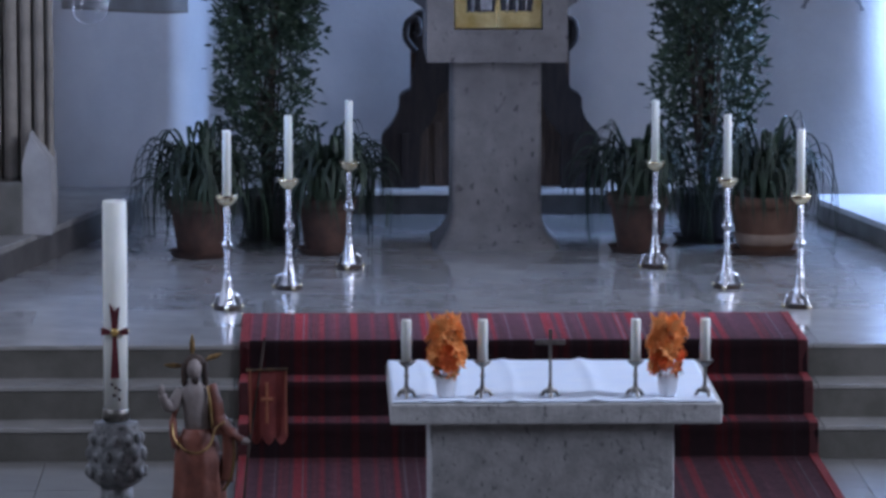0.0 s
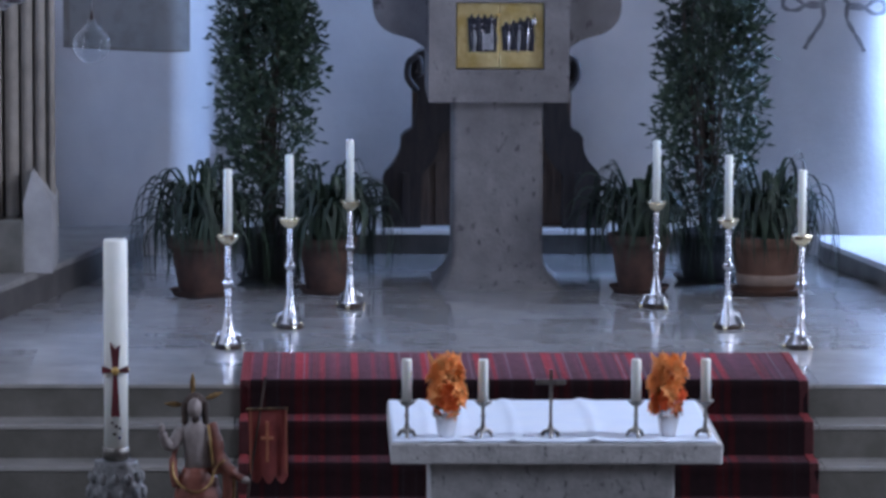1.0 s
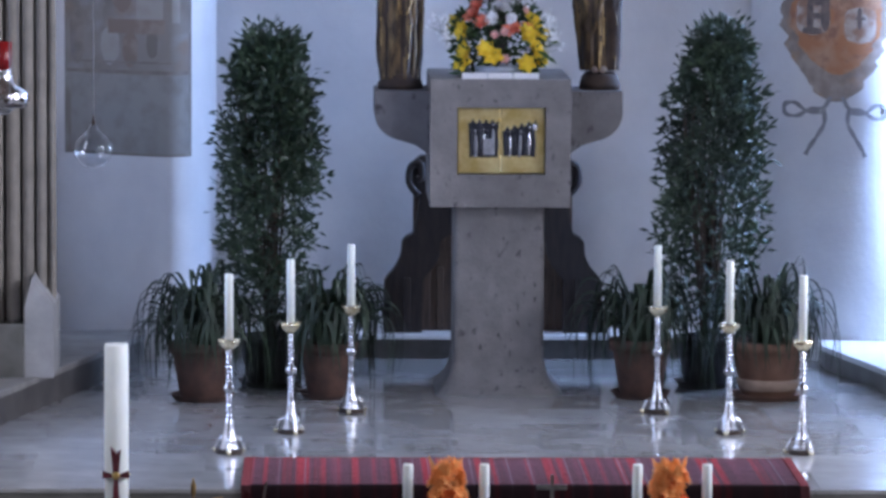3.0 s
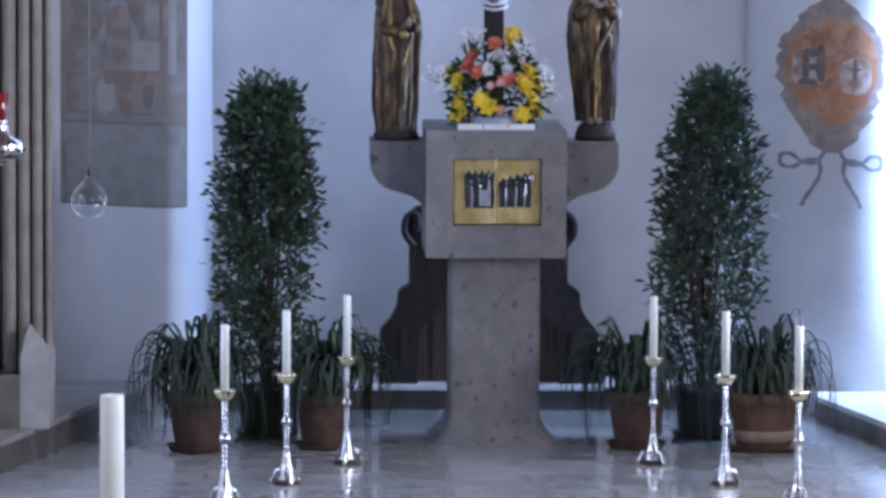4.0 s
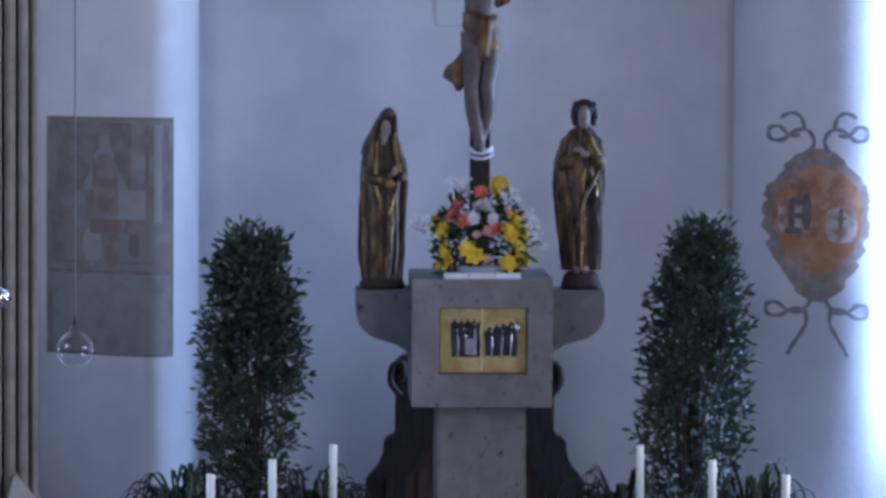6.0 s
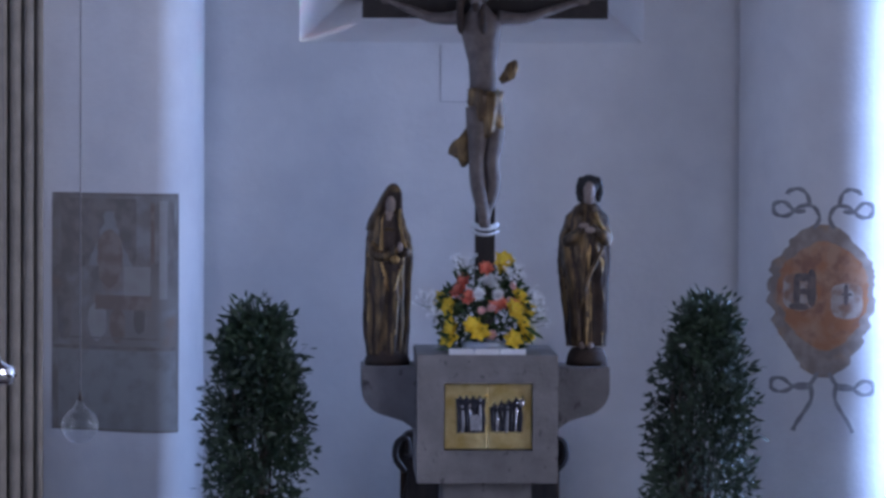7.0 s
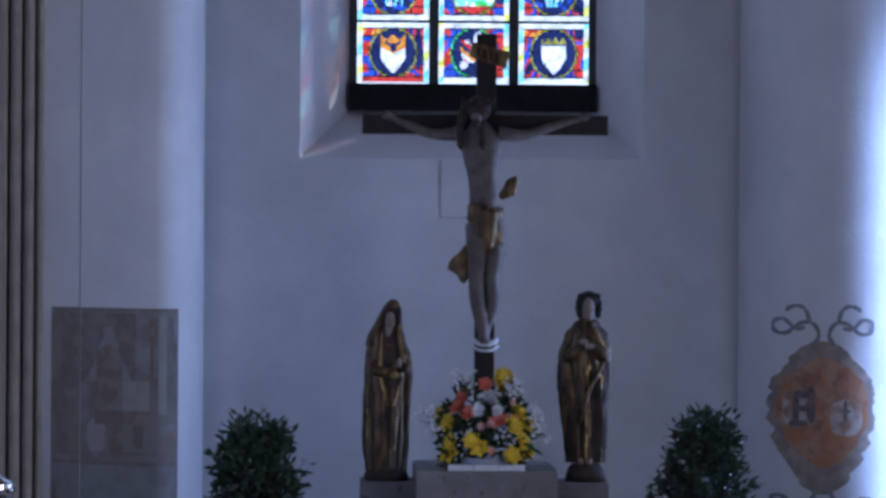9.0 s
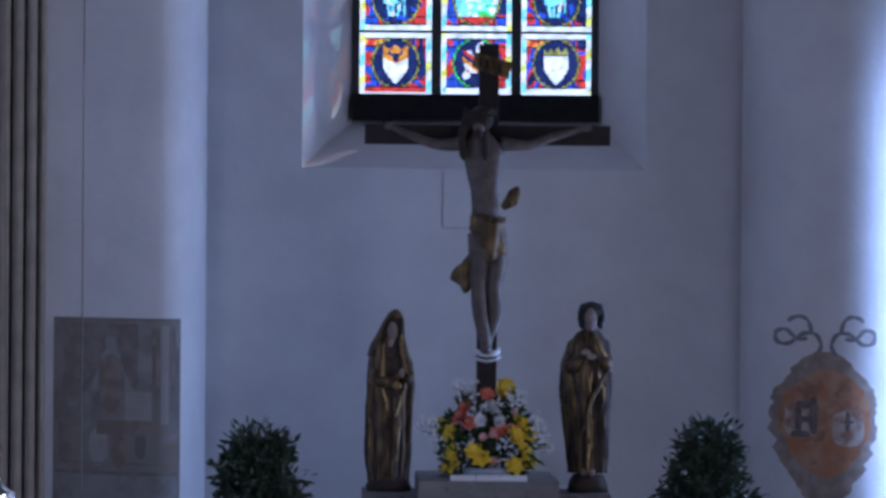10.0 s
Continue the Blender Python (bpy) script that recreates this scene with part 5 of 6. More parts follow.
def floor_candlestick():
    ob = thing("candlestick", "tall silver candlestick with gilt drip pan and white candle", "candlestick", "six tall candlesticks")
    b = bmesh.new()
    lathe(b, [(0.054, 0.014), (0.056, 0.032), (0.044, 0.052), (0.047, 0.066), (0.036, 0.088), (0.030, 0.12), (0.023, 0.16), (0.018, 0.19)], 20)
    part("base", b, SILVER, ob, smooth=True)
    part("base_plate", lathe(bmesh.new(), [(0.068, 0.0), (0.074, 0.004), (0.072, 0.014), (0.04, 0.016)], 20), UMBER, ob, "dark base plate", smooth=True)
    for k in range(3):
        a = radians(90 + 120 * k + 180)
        b = bmesh.new()
        c, s = math.cos(a), math.sin(a)
        limb(b, smooth_line([(0.032 * c, 0.032 * s, 0.082), (0.060 * c, 0.060 * s, 0.066), (0.074 * c, 0.074 * s, 0.034), (0.086 * c, 0.086 * s, 0.012)], 4), [0.014] * 6 + [0.012] * 4 + [0.010] * 3, 8)
        foot = part("foot", b, SILVER, ob, smooth=True)
        part("claw", ball(bmesh.new(), (0.086 * c, 0.086 * s, 0.014), 0.014, 0, (1, 1, 0.95)), PALE_GILT, foot, "gilt claw", smooth=True)
    b = bmesh.new()
    prof = []
    for k in range(100):
        z = 0.17 + (0.556 - 0.17) * k / 99
        prof.append((0.0148 + 0.0036 * math.sin(k * 0.95), z))
    lathe(b, prof, 14)
    part("shaft", b, SILVER, ob, smooth=True)
    b = lathe(bmesh.new(), [(0.014, 0.325), (0.026, 0.335), (0.032, 0.35), (0.026, 0.365), (0.014, 0.375)], 18)
    part("knop", b, SILVER, ob, smooth=True)
    b = lathe(bmesh.new(), [(0.014, 0.554), (0.026, 0.564), (0.046, 0.582), (0.053, 0.604), (0.053, 0.615), (0.047, 0.611), (0.020, 0.596)], 24, lobes=6, depth=0.10)
    part("drip_pan", b, PALE_GILT, ob, "gilt lobed drip pan", smooth=True)
    b = lathe(bmesh.new(), [(0.0225, 0.586), (0.0225, 0.956), (0.0215, 0.962), (0.012, 0.964), (0.010, 0.958)], 18)
    part("candle", b, WAX, ob, "white wax candle", smooth=True)
    b = limb(bmesh.new(), [(0, 0, 0.956), (0.002, 0, 0.973)], 0.0015, 5)
    part("wick", b, UMBER, ob)
    return ob


first = floor_candlestick()
SPOTS = [(s * x, y) for s in (-1, 1) for x, y in ((1.535, 24.40), (1.210, 25.19), (0.875, 26.06))]
first.location = (*SPOTS[0], 0)
for k, (x, y) in enumerate(SPOTS[1:]):
    copy_thing(first, pose(x, y, 0, 0.25 * (k % 2), -0.2 * ((k + 1) % 2), (17, -8, 30, -14, 40)[k]))


# ---- potted plants ----
def pot_parts(ob, r, h, mat, saucer=True):
    b = lathe(bmesh.new(), [(r * 0.66, 0.025), (r * 0.70, 0.03), (r * 0.92, h * 0.78), (r * 0.94, h * 0.80), (r * 1.02, h * 0.81), (r * 1.04, h), (r * 0.96, h), (r * 0.93, h * 0.9)], 36)
    part("pot", b, mat, ob, smooth=True)
    b = lathe(bmesh.new(), [(r * 0.90, h * 0.88), (r * 0.5, h * 0.92), (0.01, h * 0.93)], 24)
    part("soil", b, SOIL, ob)
    if saucer:
        b = lathe(bmesh.new(), [(r * 0.84, 0.0), (r * 0.98, 0.035), (r * 1.0, 0.038), (r * 0.95, 0.035), (r * 0.7, 0.012)], 36)
        part("saucer", b, mat, ob, smooth=True)


def strap_plant(at, r, h, seed, leaves, spread, mat=TERRACOTTA):
    rng = random.Random(seed)
    ob = thing("potted_plant", "arching dark green strap-leaved plant in a terracotta pot", "potted plant", "strap-leaved plants", (*at, 0))
    pot_parts(ob, r, h, mat)
    b = bmesh.new()
    for k in range(leaves):
        az = rng.uniform(0, 2 * math.pi)
        reach = spread * (rng.uniform(0.25, 1.0) ** 0.7)
        upright = rng.random() < 0.32
        rise = rng.uniform(0.16, 0.38) * (1.25 - 0.5 * reach / spread) + (rng.uniform(0.05, 0.16) if upright else 0)
        fall = rng.uniform(0.0, 0.60) * reach / spread * (0.4 if upright else 1)
        sway = rng.uniform(-0.7, 0.7)
        if math.sin(az + 0.7 * sway) < -0.5:   # on the nave side few leaves hang over the rim
            fall *= 0.28
            reach *= 0.76
        w = rng.uniform(0.0085, 0.014)
        rows = []
        n = 14
        for i in range(n + 1):
            t = i / n
            rad = 0.03 + reach * math.sin(t * math.pi * 0.60)
            z = h * 0.9 + 4 * rise * t * (1 - t) * (1.15 - 0.3 * t) - fall * max(0.0, t - 0.4) ** 1.5 * 2.15
            a = az + sway * t
            p = Vector((rad * math.cos(a), rad * math.sin(a), max(z, 0.02)))
            s = Vector((-math.sin(a), math.cos(a), 0.25 * math.sin(seed + k))) * (w * (1 - t ** 3) * (0.5 + min(1, t * 3) * 0.5) + 0.0008)
            rows.append((b.verts.new(p + s), b.verts.new(p - Vector((0, 0, w * 0.5))), b.verts.new(p - s)))
        for (a1, b1, c1), (a2, b2, c2) in zip(rows, rows[1:]):
            b.faces.new((a1, b1, b2, a2)).smooth = True
            b.faces.new((b1, c1, c2, b2)).smooth = True
    part("leaves", b, STRAP, ob, "long arching dark green leaves")
    return ob


WARM_POT = surf("warm_terracotta", (0.115, 0.058, 0.036), (0.165, 0.090, 0.058), 8, 0.85, bump=0.3, grain=40, stain=0.3)
SAND_POT = surf("lime_bloomed_terracotta", (0.19, 0.135, 0.10), (0.27, 0.20, 0.15), 9, 0.9, bump=0.3, grain=40, stain=0.3)
strap_plant((-1.735, 26.60), 0.190, 0.345, 1, 190, 0.41)
strap_plant((-1.005, 26.72), 0.172, 0.33, 2, 185, 0.43)
strap_plant((0.830, 26.78), 0.180, 0.345, 3, 185, 0.43)
big = strap_plant((1.575, 26.72), 0.228, 0.345, 4, 170, 0.42, WARM_POT)
part("lime_band", lathe(bmesh.new(), [(0.1655, 0.055), (0.1775, 0.060), (0.1885, 0.118), (0.1860, 0.122)], 36), SAND_POT, big, "pale lime bloom round the foot of the pot", smooth=True)


def shrub(at, foot, top, half, seed, lean):
    """A tall clipped evergreen: a sheaf of thin stems and some thousands of narrow leaves, denser towards its top."""
    rng = random.Random(seed)
    ob = thing("potted_shrub", "tall columnar dark evergreen shrub in a dark pot against the wall", "potted shrub", "two tall shrubs", (*at, 0))
    pot_parts(ob, 0.20, 0.30, DARK_POT)
    stems = []
    for k in range(13):
        a = rng.uniform(0, 2 * math.pi)
        r0, r1 = rng.uniform(0.0, 0.06), half * rng.uniform(0.15, 0.75)
        x1, y1 = r1 * math.cos(a), r1 * math.sin(a)
        pts = smooth_line([(r0 * math.cos(a), r0 * math.sin(a), 0.26), (x1 * 0.45, y1 * 0.45, 0.26 + 0.35 * (top - 0.26)), (x1 * 0.85 + rng.uniform(-0.03, 0.03), y1 * 0.85, 0.26 + 0.7 * (top - 0.26)), (x1 + lean, y1, top - 0.12 - 1.1 * r1)], 5)
        stems.append(pts)
        part("stem", limb(bmesh.new(), pts, [0.011 - 0.008 * i / (len(pts) - 1) for i in range(len(pts))], 6), BARK, ob)
    b = bmesh.new()
    clumps = []
    for k in range(800):
        t = rng.random() ** 0.8
        z = foot + (top - foot) * t
        w = half * (0.86 + 0.20 * min(1, t * 3)) * (1 if t < 0.35 else math.sqrt(max(0.03, 1 - ((t - 0.35) / 0.67) ** 2.4)))
        w *= 1 + 0.22 * noise.noise((z * 4.5, seed, 0))
        a = rng.uniform(0, 2 * math.pi)
        r = w * math.sqrt(rng.uniform(0.06, 1.0)) * rng.uniform(0.85, 1.08)
        clumps.append((Vector((r * math.cos(a) + lean * t, r * math.sin(a), z)), Vector((math.cos(a), math.sin(a), 0)), t))
    for c, out, t in clumps:
        if noise.noise((c.x * 6, c.y * 6, c.z * 4 + seed)) > (0.36 if t > 0.6 else -0.10 + 0.7 * t):
            continue
        for k in range(rng.randint(9, 15)):
            d = (out * rng.uniform(-0.1, 0.9) + Vector((rng.uniform(-0.8, 0.8), rng.uniform(-0.8, 0.8), rng.uniform(-0.5, 1.1)))).normalized()
            p = c + d * rng.uniform(0.0, 0.06) + Vector((rng.uniform(-0.05, 0.05), rng.uniform(-0.05, 0.05), rng.uniform(-0.07, 0.07)))
            ln, wd = rng.uniform(0.045, 0.085), rng.uniform(0.009, 0.015)
            side = d.cross(Vector((rng.uniform(-1, 1), rng.uniform(-1, 1), rng.uniform(-1, 1)))).normalized()
            up = side.cross(d)
            v = [b.verts.new(q) for q in (p, p + d * ln * 0.5 + side * wd, p + d * ln - up * 0.006, p + d * ln * 0.5 - side * wd)]
            m = b.verts.new(p + d * ln * 0.5 - up * 0.004)
            for i in range(4):
                b.faces.new((v[i], v[(i + 1) % 4], m))
    part("crown", b, LEAF, ob, "dense narrow dark green leaves")
    return ob


shrub((-1.345, 27.30), 0.42, 2.07, 0.275, 21, -0.01)
shrub((1.265, 27.30), 0.42, 2.12, 0.275, 33, 0.05)

# ---- red runner over the steps ----
bm = bmesh.new()
path = [(24.09, 0.012), (24.06, 0.016), (23.15, 0.014), (23.085, 0.010), (23.078, -0.02), (23.076, -0.155), (23.06, -0.156), (22.86, -0.154), (22.815, -0.158), (22.808, -0.19), (22.806, -0.322), (22.79, -0.322), (22.59, -0.320), (22.545, -0.325), (22.538, -0.36), (22.536, -0.478), (22.50, -0.484), (21.0, -0.484), (19.0, -0.484), (17.2, -0.484)]
nx = 60
for layer in (0, 1):
    rows = []
    for k, (y, z) in enumerate(path):
        row = []
        for i in range(nx + 1):
            x = -1.437 + 2.872 * i / nx
            wave = 0.004 * noise.noise((x * 2.2, y * 3, z * 4)) + (0.012 * noise.noise((k * 0.9, 5, 2 if i > nx / 2 else 7)) if i in (0, nx) else 0)
            row.append(bm.verts.new((x + (wave if i in (0, nx) else 0), y - 0.003 * layer - abs(wave), z + 0.006 * (1 - layer) + abs(wave))))
        rows.append(row)
    if layer == 0:
        upper = rows
    for a, b in zip(rows, rows[1:]):
        for i in range(nx):
            bm.faces.new((a[i], a[i + 1], b[i + 1], b[i])).smooth = True
runner = tagged(part("carpet_runner", bm, CARPET), "red striped hand-woven runner laid over the choir steps", "carpet")
SELVEDGE = surf("red_selvedge", (0.020, 0.002, 0.003), (0.034, 0.004, 0.005), 30, 0.95, bump=0.6, grain=120)
SELVEDGE.node_tree.nodes["Principled BSDF"].inputs["Sheen Weight"].default_value = 0.5
SELVEDGE.node_tree.nodes["Principled BSDF"].inputs["Sheen Tint"].default_value = (0.55, 0.04, 0.05, 1)
for x0 in (-1.447, 1.392):
    bm = bmesh.new()
    rows = [[bm.verts.new((x0 + dx, y - 0.006 - lift, z + 0.012 + lift)) for dx, lift in ((0, -0.008), (0.004, 0), (0.045, 0), (0.049, -0.008))] for y, z in path]
    for a, b in zip(rows, rows[1:]):
        for i in range(3):
            bm.faces.new((a[i], a[i + 1], b[i + 1], b[i]))
    part("selvedge", bm, SELVEDGE, runner, "plain red woven edge")
bm = bmesh.new()
box(bm, -1.44, 1.44, 24.085, 24.105, 0.002, 0.020)
part("hem", bm, SELVEDGE, runner, "rolled end hem")

# ---- the altar ----
AX0, AX1, AY0, AY1, AZ = -0.745, 0.632, 18.80, 19.95, 0.395
altar = thing("altar", "grey pitted tufa altar table with a thick top slab", "altar")
part("top_slab", slab(AX0, AX1, AY0, AY1, 0.308, AZ), TUFA_ALTAR, altar, bevel=0.008)
part("base_block", slab(-0.573, 0.443, AY0 + 0.14, AY1 - 0.14, -0.52, 0.308), TUFA_ALTAR, altar, bevel=0.008)
bm = bmesh.new()
nx, ny = 90, 30
for layer in (0, 1):
    g = []
    for j in range(ny + 1):
        row = []
        for i in range(nx + 1):
            x = AX0 + 0.006 + (AX1 - AX0 - 0.03) * i / nx
            y = AY0 + 0.008 + (AY1 - AY0 - 0.02) * j / ny
            z = 0.0
            for cx, wd, ht in ((-0.46, 0.02, 0.005), (-0.235, 0.022, 0.007), (0.10, 0.018, 0.006), (0.115, 0.03, 0.004), (0.37, 0.02, 0.004), (-0.60, 0.012, 0.005)):
                z += ht * math.exp(-((x - cx - 0.02 * math.sin(y * 3)) / wd) ** 2)
            row.append(bm.verts.new((x, y, AZ + 0.004 + (0.006 if layer == 0 else 0) + z + 0.0015 * noise.noise((x * 9, y * 9, 1)))))
        g.append(row)
    for a, b in zip(g, g[1:]):
        for i in range(nx):
            bm.faces.new((a[i], a[i + 1], b[i + 1], b[i])).smooth = True
    if layer == 0:
        topg = g
    else:
        for a, b in ((topg[0], g[0]), (topg[-1], g[-1]), ([r[0] for r in topg], [r[0] for r in g]), ([r[-1] for r in topg], [r[-1] for r in g])):
            for i in range(len(a) - 1):
                bm.faces.new((a[i], a[i + 1], b[i + 1], b[i]))
tagged(part("altar_cloth", bm, LINEN), "white linen altar cloth with pressed folds on the altar", "altar cloth")
CLOTH = AZ + 0.010


def altar_candlestick(at):
    ob = thing("altar_candlestick", "small brass candlestick with a white candle on the altar cloth", "candlestick", "four altar candlesticks", at)
    b = lathe(bmesh.new(), [(0.018, 0.020), (0.022, 0.028), (0.014, 0.040), (0.0085, 0.055), (0.0075, 0.085), (0.012, 0.092), (0.0075, 0.100), (0.007, 0.125), (0.012, 0.135)], 16)
    part("shaft", b, BRASS_DARK, ob, smooth=True)
    for k in range(3):
        a = radians(30 + 120 * k)
        c, s = math.cos(a), math.sin(a)
        b = limb(bmesh.new(), smooth_line([(0.012 * c, 0.012 * s, 0.032), (0.028 * c, 0.028 * s, 0.024), (0.040 * c, 0.040 * s, 0.006)], 4), [0.009] * 5 + [0.007] * 4, 8)
        part("foot", b, BRASS_DARK, ob, smooth=True)
    b = lathe(bmesh.new(), [(0.010, 0.130), (0.026, 0.142), (0.034, 0.152), (0.035, 0.157), (0.028, 0.153), (0.01, 0.148)], 18, lobes=5, depth=0.08)
    part("drip_pan", b, BRASS_DARK, ob, "brass drip pan", smooth=True)
    b = lathe(bmesh.new(), [(0.0205, 0.150), (0.0205, 0.322), (0.019, 0.330), (0.008, 0.331), (0.006, 0.326)], 18)
    part("candle", b, WAX, ob, "white wax candle", smooth=True)
    part("wick", limb(bmesh.new(), [(0, 0, 0.325), (0.001, 0, 0.338)], 0.0014, 5), UMBER, ob)
    return ob


stick = altar_candlestick((-0.677, 18.90, CLOTH))
for x, y in ((-0.360, 18.90), (0.277, 18.905), (0.567, 18.91)):
    copy_thing(stick, pose(x, y, CLOTH, 0, 0, 40 * x))
alt = thing("altar_cross", "small dark brass standing cross on the altar", "cross", "", (-0.078, 18.91, CLOTH))
b = lathe(bmesh.new(), [(0.016, 0.018), (0.020, 0.028), (0.012, 0.04), (0.007, 0.06), (0.006, 0.15), (0.010, 0.155), (0.005, 0.165)], 14)
part("shaft", b, BRASS_DARK, alt, smooth=True)
for k in range(3):
    a = radians(-90 + 120 * k)
    c, s = math.cos(a), math.sin(a)
    part("foot", limb(bmesh.new(), smooth_line([(0.010 * c, 0.010 * s, 0.03), (0.028 * c, 0.028 * s, 0.022), (0.040 * c, 0.040 * s, 0.006)], 4), [0.008] * 9, 8), BRASS_DARK, alt, smooth=True)
part("upright", slab(-0.007, 0.007, -0.004, 0.004, 0.155, 0.285), BRASS_DARK, alt, bevel=0.001)
part("arm", slab(-0.062, 0.062, -0.0055, 0.0055, 0.222, 0.242), BRASS_DARK, alt, bevel=0.001)


def altar_flowers(at, seed, half):
    rng = random.Random(seed)
    ob = thing("flower_vase", "white vase with a tight bunch of orange lilies on the altar", "flower vase", "two altar bouquets", at)
    b = lathe(bmesh.new(), [(0.030, 0.0), (0.036, 0.01), (0.042, 0.05), (0.046, 0.085), (0.042, 0.088), (0.036, 0.06)], 24)
    part("vase", b, PORCELAIN, ob, smooth=True)
    b = bmesh.new()
    for k in range(40):
        a = rng.uniform(0, 2 * math.pi)
        d = Vector((math.cos(a), math.sin(a), rng.uniform(-0.2, 0.8))).normalized()
        petal(b, Vector((0, 0, 0.10)) + d * rng.uniform(0.02, 0.05), d, d.orthogonal(), rng.uniform(0.02, 0.035), 0.006, 0)
    part("greenery", b, GREEN, ob)
    for k in range(72):
        u = rng.random() ** 0.9
        a = rng.uniform(0, 2 * math.pi)
        z = 0.11 + 0.20 * u
        r = half * math.sqrt(max(0.05, 1 - (2 * abs(u - 0.38) / 1.35) ** 2)) * rng.uniform(0.45, 1.12)
        p = Vector((r * math.cos(a), r * math.sin(a), z + rng.uniform(-0.02, 0.03)))
        d = Vector((math.cos(a), math.sin(a), 0.9 * (u - 0.2))).normalized()
        b = bmesh.new()
        blossom(b, p, d, rng.uniform(0.032, 0.054), 6, 0, rng, 2, 0.17)
        part("blossom", b, ORANGE if rng.random() < 0.45 or u > 0.42 else DEEP_ORANGE, ob)
    for k in range(16):
        a = rng.uniform(0, 2 * math.pi)
        r = half * rng.uniform(0.1, 0.8)
        d = Vector((0.5 * math.cos(a), 0.5 * math.sin(a), 1)).normalized()
        b = bmesh.new()
        petal(b, (r * math.cos(a), r * math.sin(a), rng.uniform(0.25, 0.30)), d, d.orthogonal().normalized(), rng.uniform(0.045, 0.075), 0.007, 0)
        petal(b, (r * math.cos(a), r * math.sin(a), rng.uniform(0.25, 0.30)), d, d.cross(d.orthogonal()).normalized(), rng.uniform(0.045, 0.075), 0.007, 0)
        part("bud", b, ORANGE, ob)
    b = ball(bmesh.new(), (0, 0, 0.185), 0.036, 0, (0.95, 0.95, 1.9))
    part("bunch_core", b, DEEP_ORANGE, ob)
    b = bmesh.new()
    for k in range(26):
        a = rng.uniform(0, 2 * math.pi)
        r = half * rng.uniform(0.6, 1.0)
        blossom(b, (r * math.cos(a), r * math.sin(a), rng.uniform(0.085, 0.12)), (math.cos(a), math.sin(a), 0.2), 0.011, 5, 0, rng, 1)
    part("filler_flowers", b, WHITE_PETAL, ob, "tiny white flowers")
    return ob


altar_flowers((-0.512, 18.93, CLOTH), 5, 0.062)
altar_flowers((0.415, 18.95, CLOTH), 8, 0.064)

# ---- paschal candle on its carved stand ----
pas = thing("paschal_candle_stand", "thick white paschal candle with red wax cross on carved stand", "candle stand", "", (-1.957, 20.5, -0.52))
b = lathe(bmesh.new(), [(0.0535, 0.62), (0.0545, 1.10), (0.0540, 1.558), (0.050, 1.566), (0.012, 1.566), (0.010, 1.558)], 32)
candle = part("candle", b, WAX, pas, "thick white wax candle", smooth=True)
b = bmesh.new()
n = 40
rings = []
for r, z in ((0.075, 0.27), (0.115, 0.30), (0.128, 0.36), (0.125, 0.43), (0.108, 0.50), (0.098, 0.545), (0.10, 0.56), (0.07, 0.565)):
    rings.append([(r * (1 + 0.045 * math.sin(8 * 2 * math.pi * i / n + z * 30)) * math.cos(2 * math.pi * i / n), r * (1 + 0.045 * math.sin(8 * 2 * math.pi * i / n + z * 30)) * math.sin(2 * math.pi * i / n), z) for i in range(n)])
loft(b, rings)
cap = part("carved_capital", b, CHASED, pas, "carved grey stone capital", smooth=True)
for ring, (z, r) in enumerate(((0.34, 0.128), (0.42, 0.125), (0.49, 0.112))):
    for k in range(12):
        a = 2 * math.pi * (k + 0.5 * (ring % 2)) / 12
        b = ball(bmesh.new(), (r * math.cos(a), r * math.sin(a), z), 0.017, 0, (1, 1, 1.7), 8, 6)
        part("carved_leaf", b, CHASED, cap, smooth=True)
b = lathe(bmesh.new(), [(0.045, 0.565), (0.062, 0.575), (0.058, 0.60), (0.060, 0.622), (0.056, 0.625)], 24)
part("socket", b, BRASS_DARK, pas, smooth=True)
b = lathe(bmesh.new(), [(0.17, 0.0), (0.17, 0.03), (0.10, 0.06), (0.075, 0.12), (0.072, 0.28)], 24)
part("foot", b, CHASED, pas, smooth=True)
FX = -0.058
bm = prism(bmesh.new(), [(-0.020, 0.770), (0.020, 0.770), (0.010, 0.95), (0.022, 1.095), (0.0, 1.075), (-0.024, 1.11), (-0.010, 0.95)], FX - 0.004, FX + 0.012)
part("wax_cross_upright", bm, RED_WAX, candle, "dark red wax cross")
part("wax_cross_arm", prism(bmesh.new(), [(-0.060, 0.965), (-0.02, 0.97), (0.02, 0.97), (0.060, 0.968), (0.058, 1.0), (0.02, 0.985), (-0.02, 0.985), (-0.060, 1.0)], FX - 0.006, FX + 0.02), RED_WAX, candle)
part("gilt_bead", ball(bmesh.new(), (0, FX - 0.008, 0.978), 0.018, 0, (1, 0.4, 1)), GOLD, candle, smooth=True)
for s in (-1, 1):
    part("gilt_bead", ball(bmesh.new(), (s * 0.052, FX + 0.004, 0.985), 0.010), GOLD, candle, smooth=True)
for k, (x, z, w) in enumerate(((-0.020, 0.735, 0.012), (-0.004, 0.72, 0.014), (0.014, 0.71, 0.010), (-0.012, 0.685, 0.016), (0.012, 0.668, 0.012))):
    part("year_mark", slab(x, x + w, FX + 0.001, FX + 0.012, z, z + 0.011), UMBER, candle)

# ---- risen figure with a banner ----
bm = bmesh.new()
SX, SY, SZ = -1.575, 20.30, -0.52
HZ = SZ + 0.832   # the head's middle


def at_figure(pts, lift):
    """Places on the figure: across and up from the head's middle, and forward of its axis."""
    return smooth_line([(SX - 0.02 + x, SY - lift - f, HZ + z) for x, z, f in pts], 5)


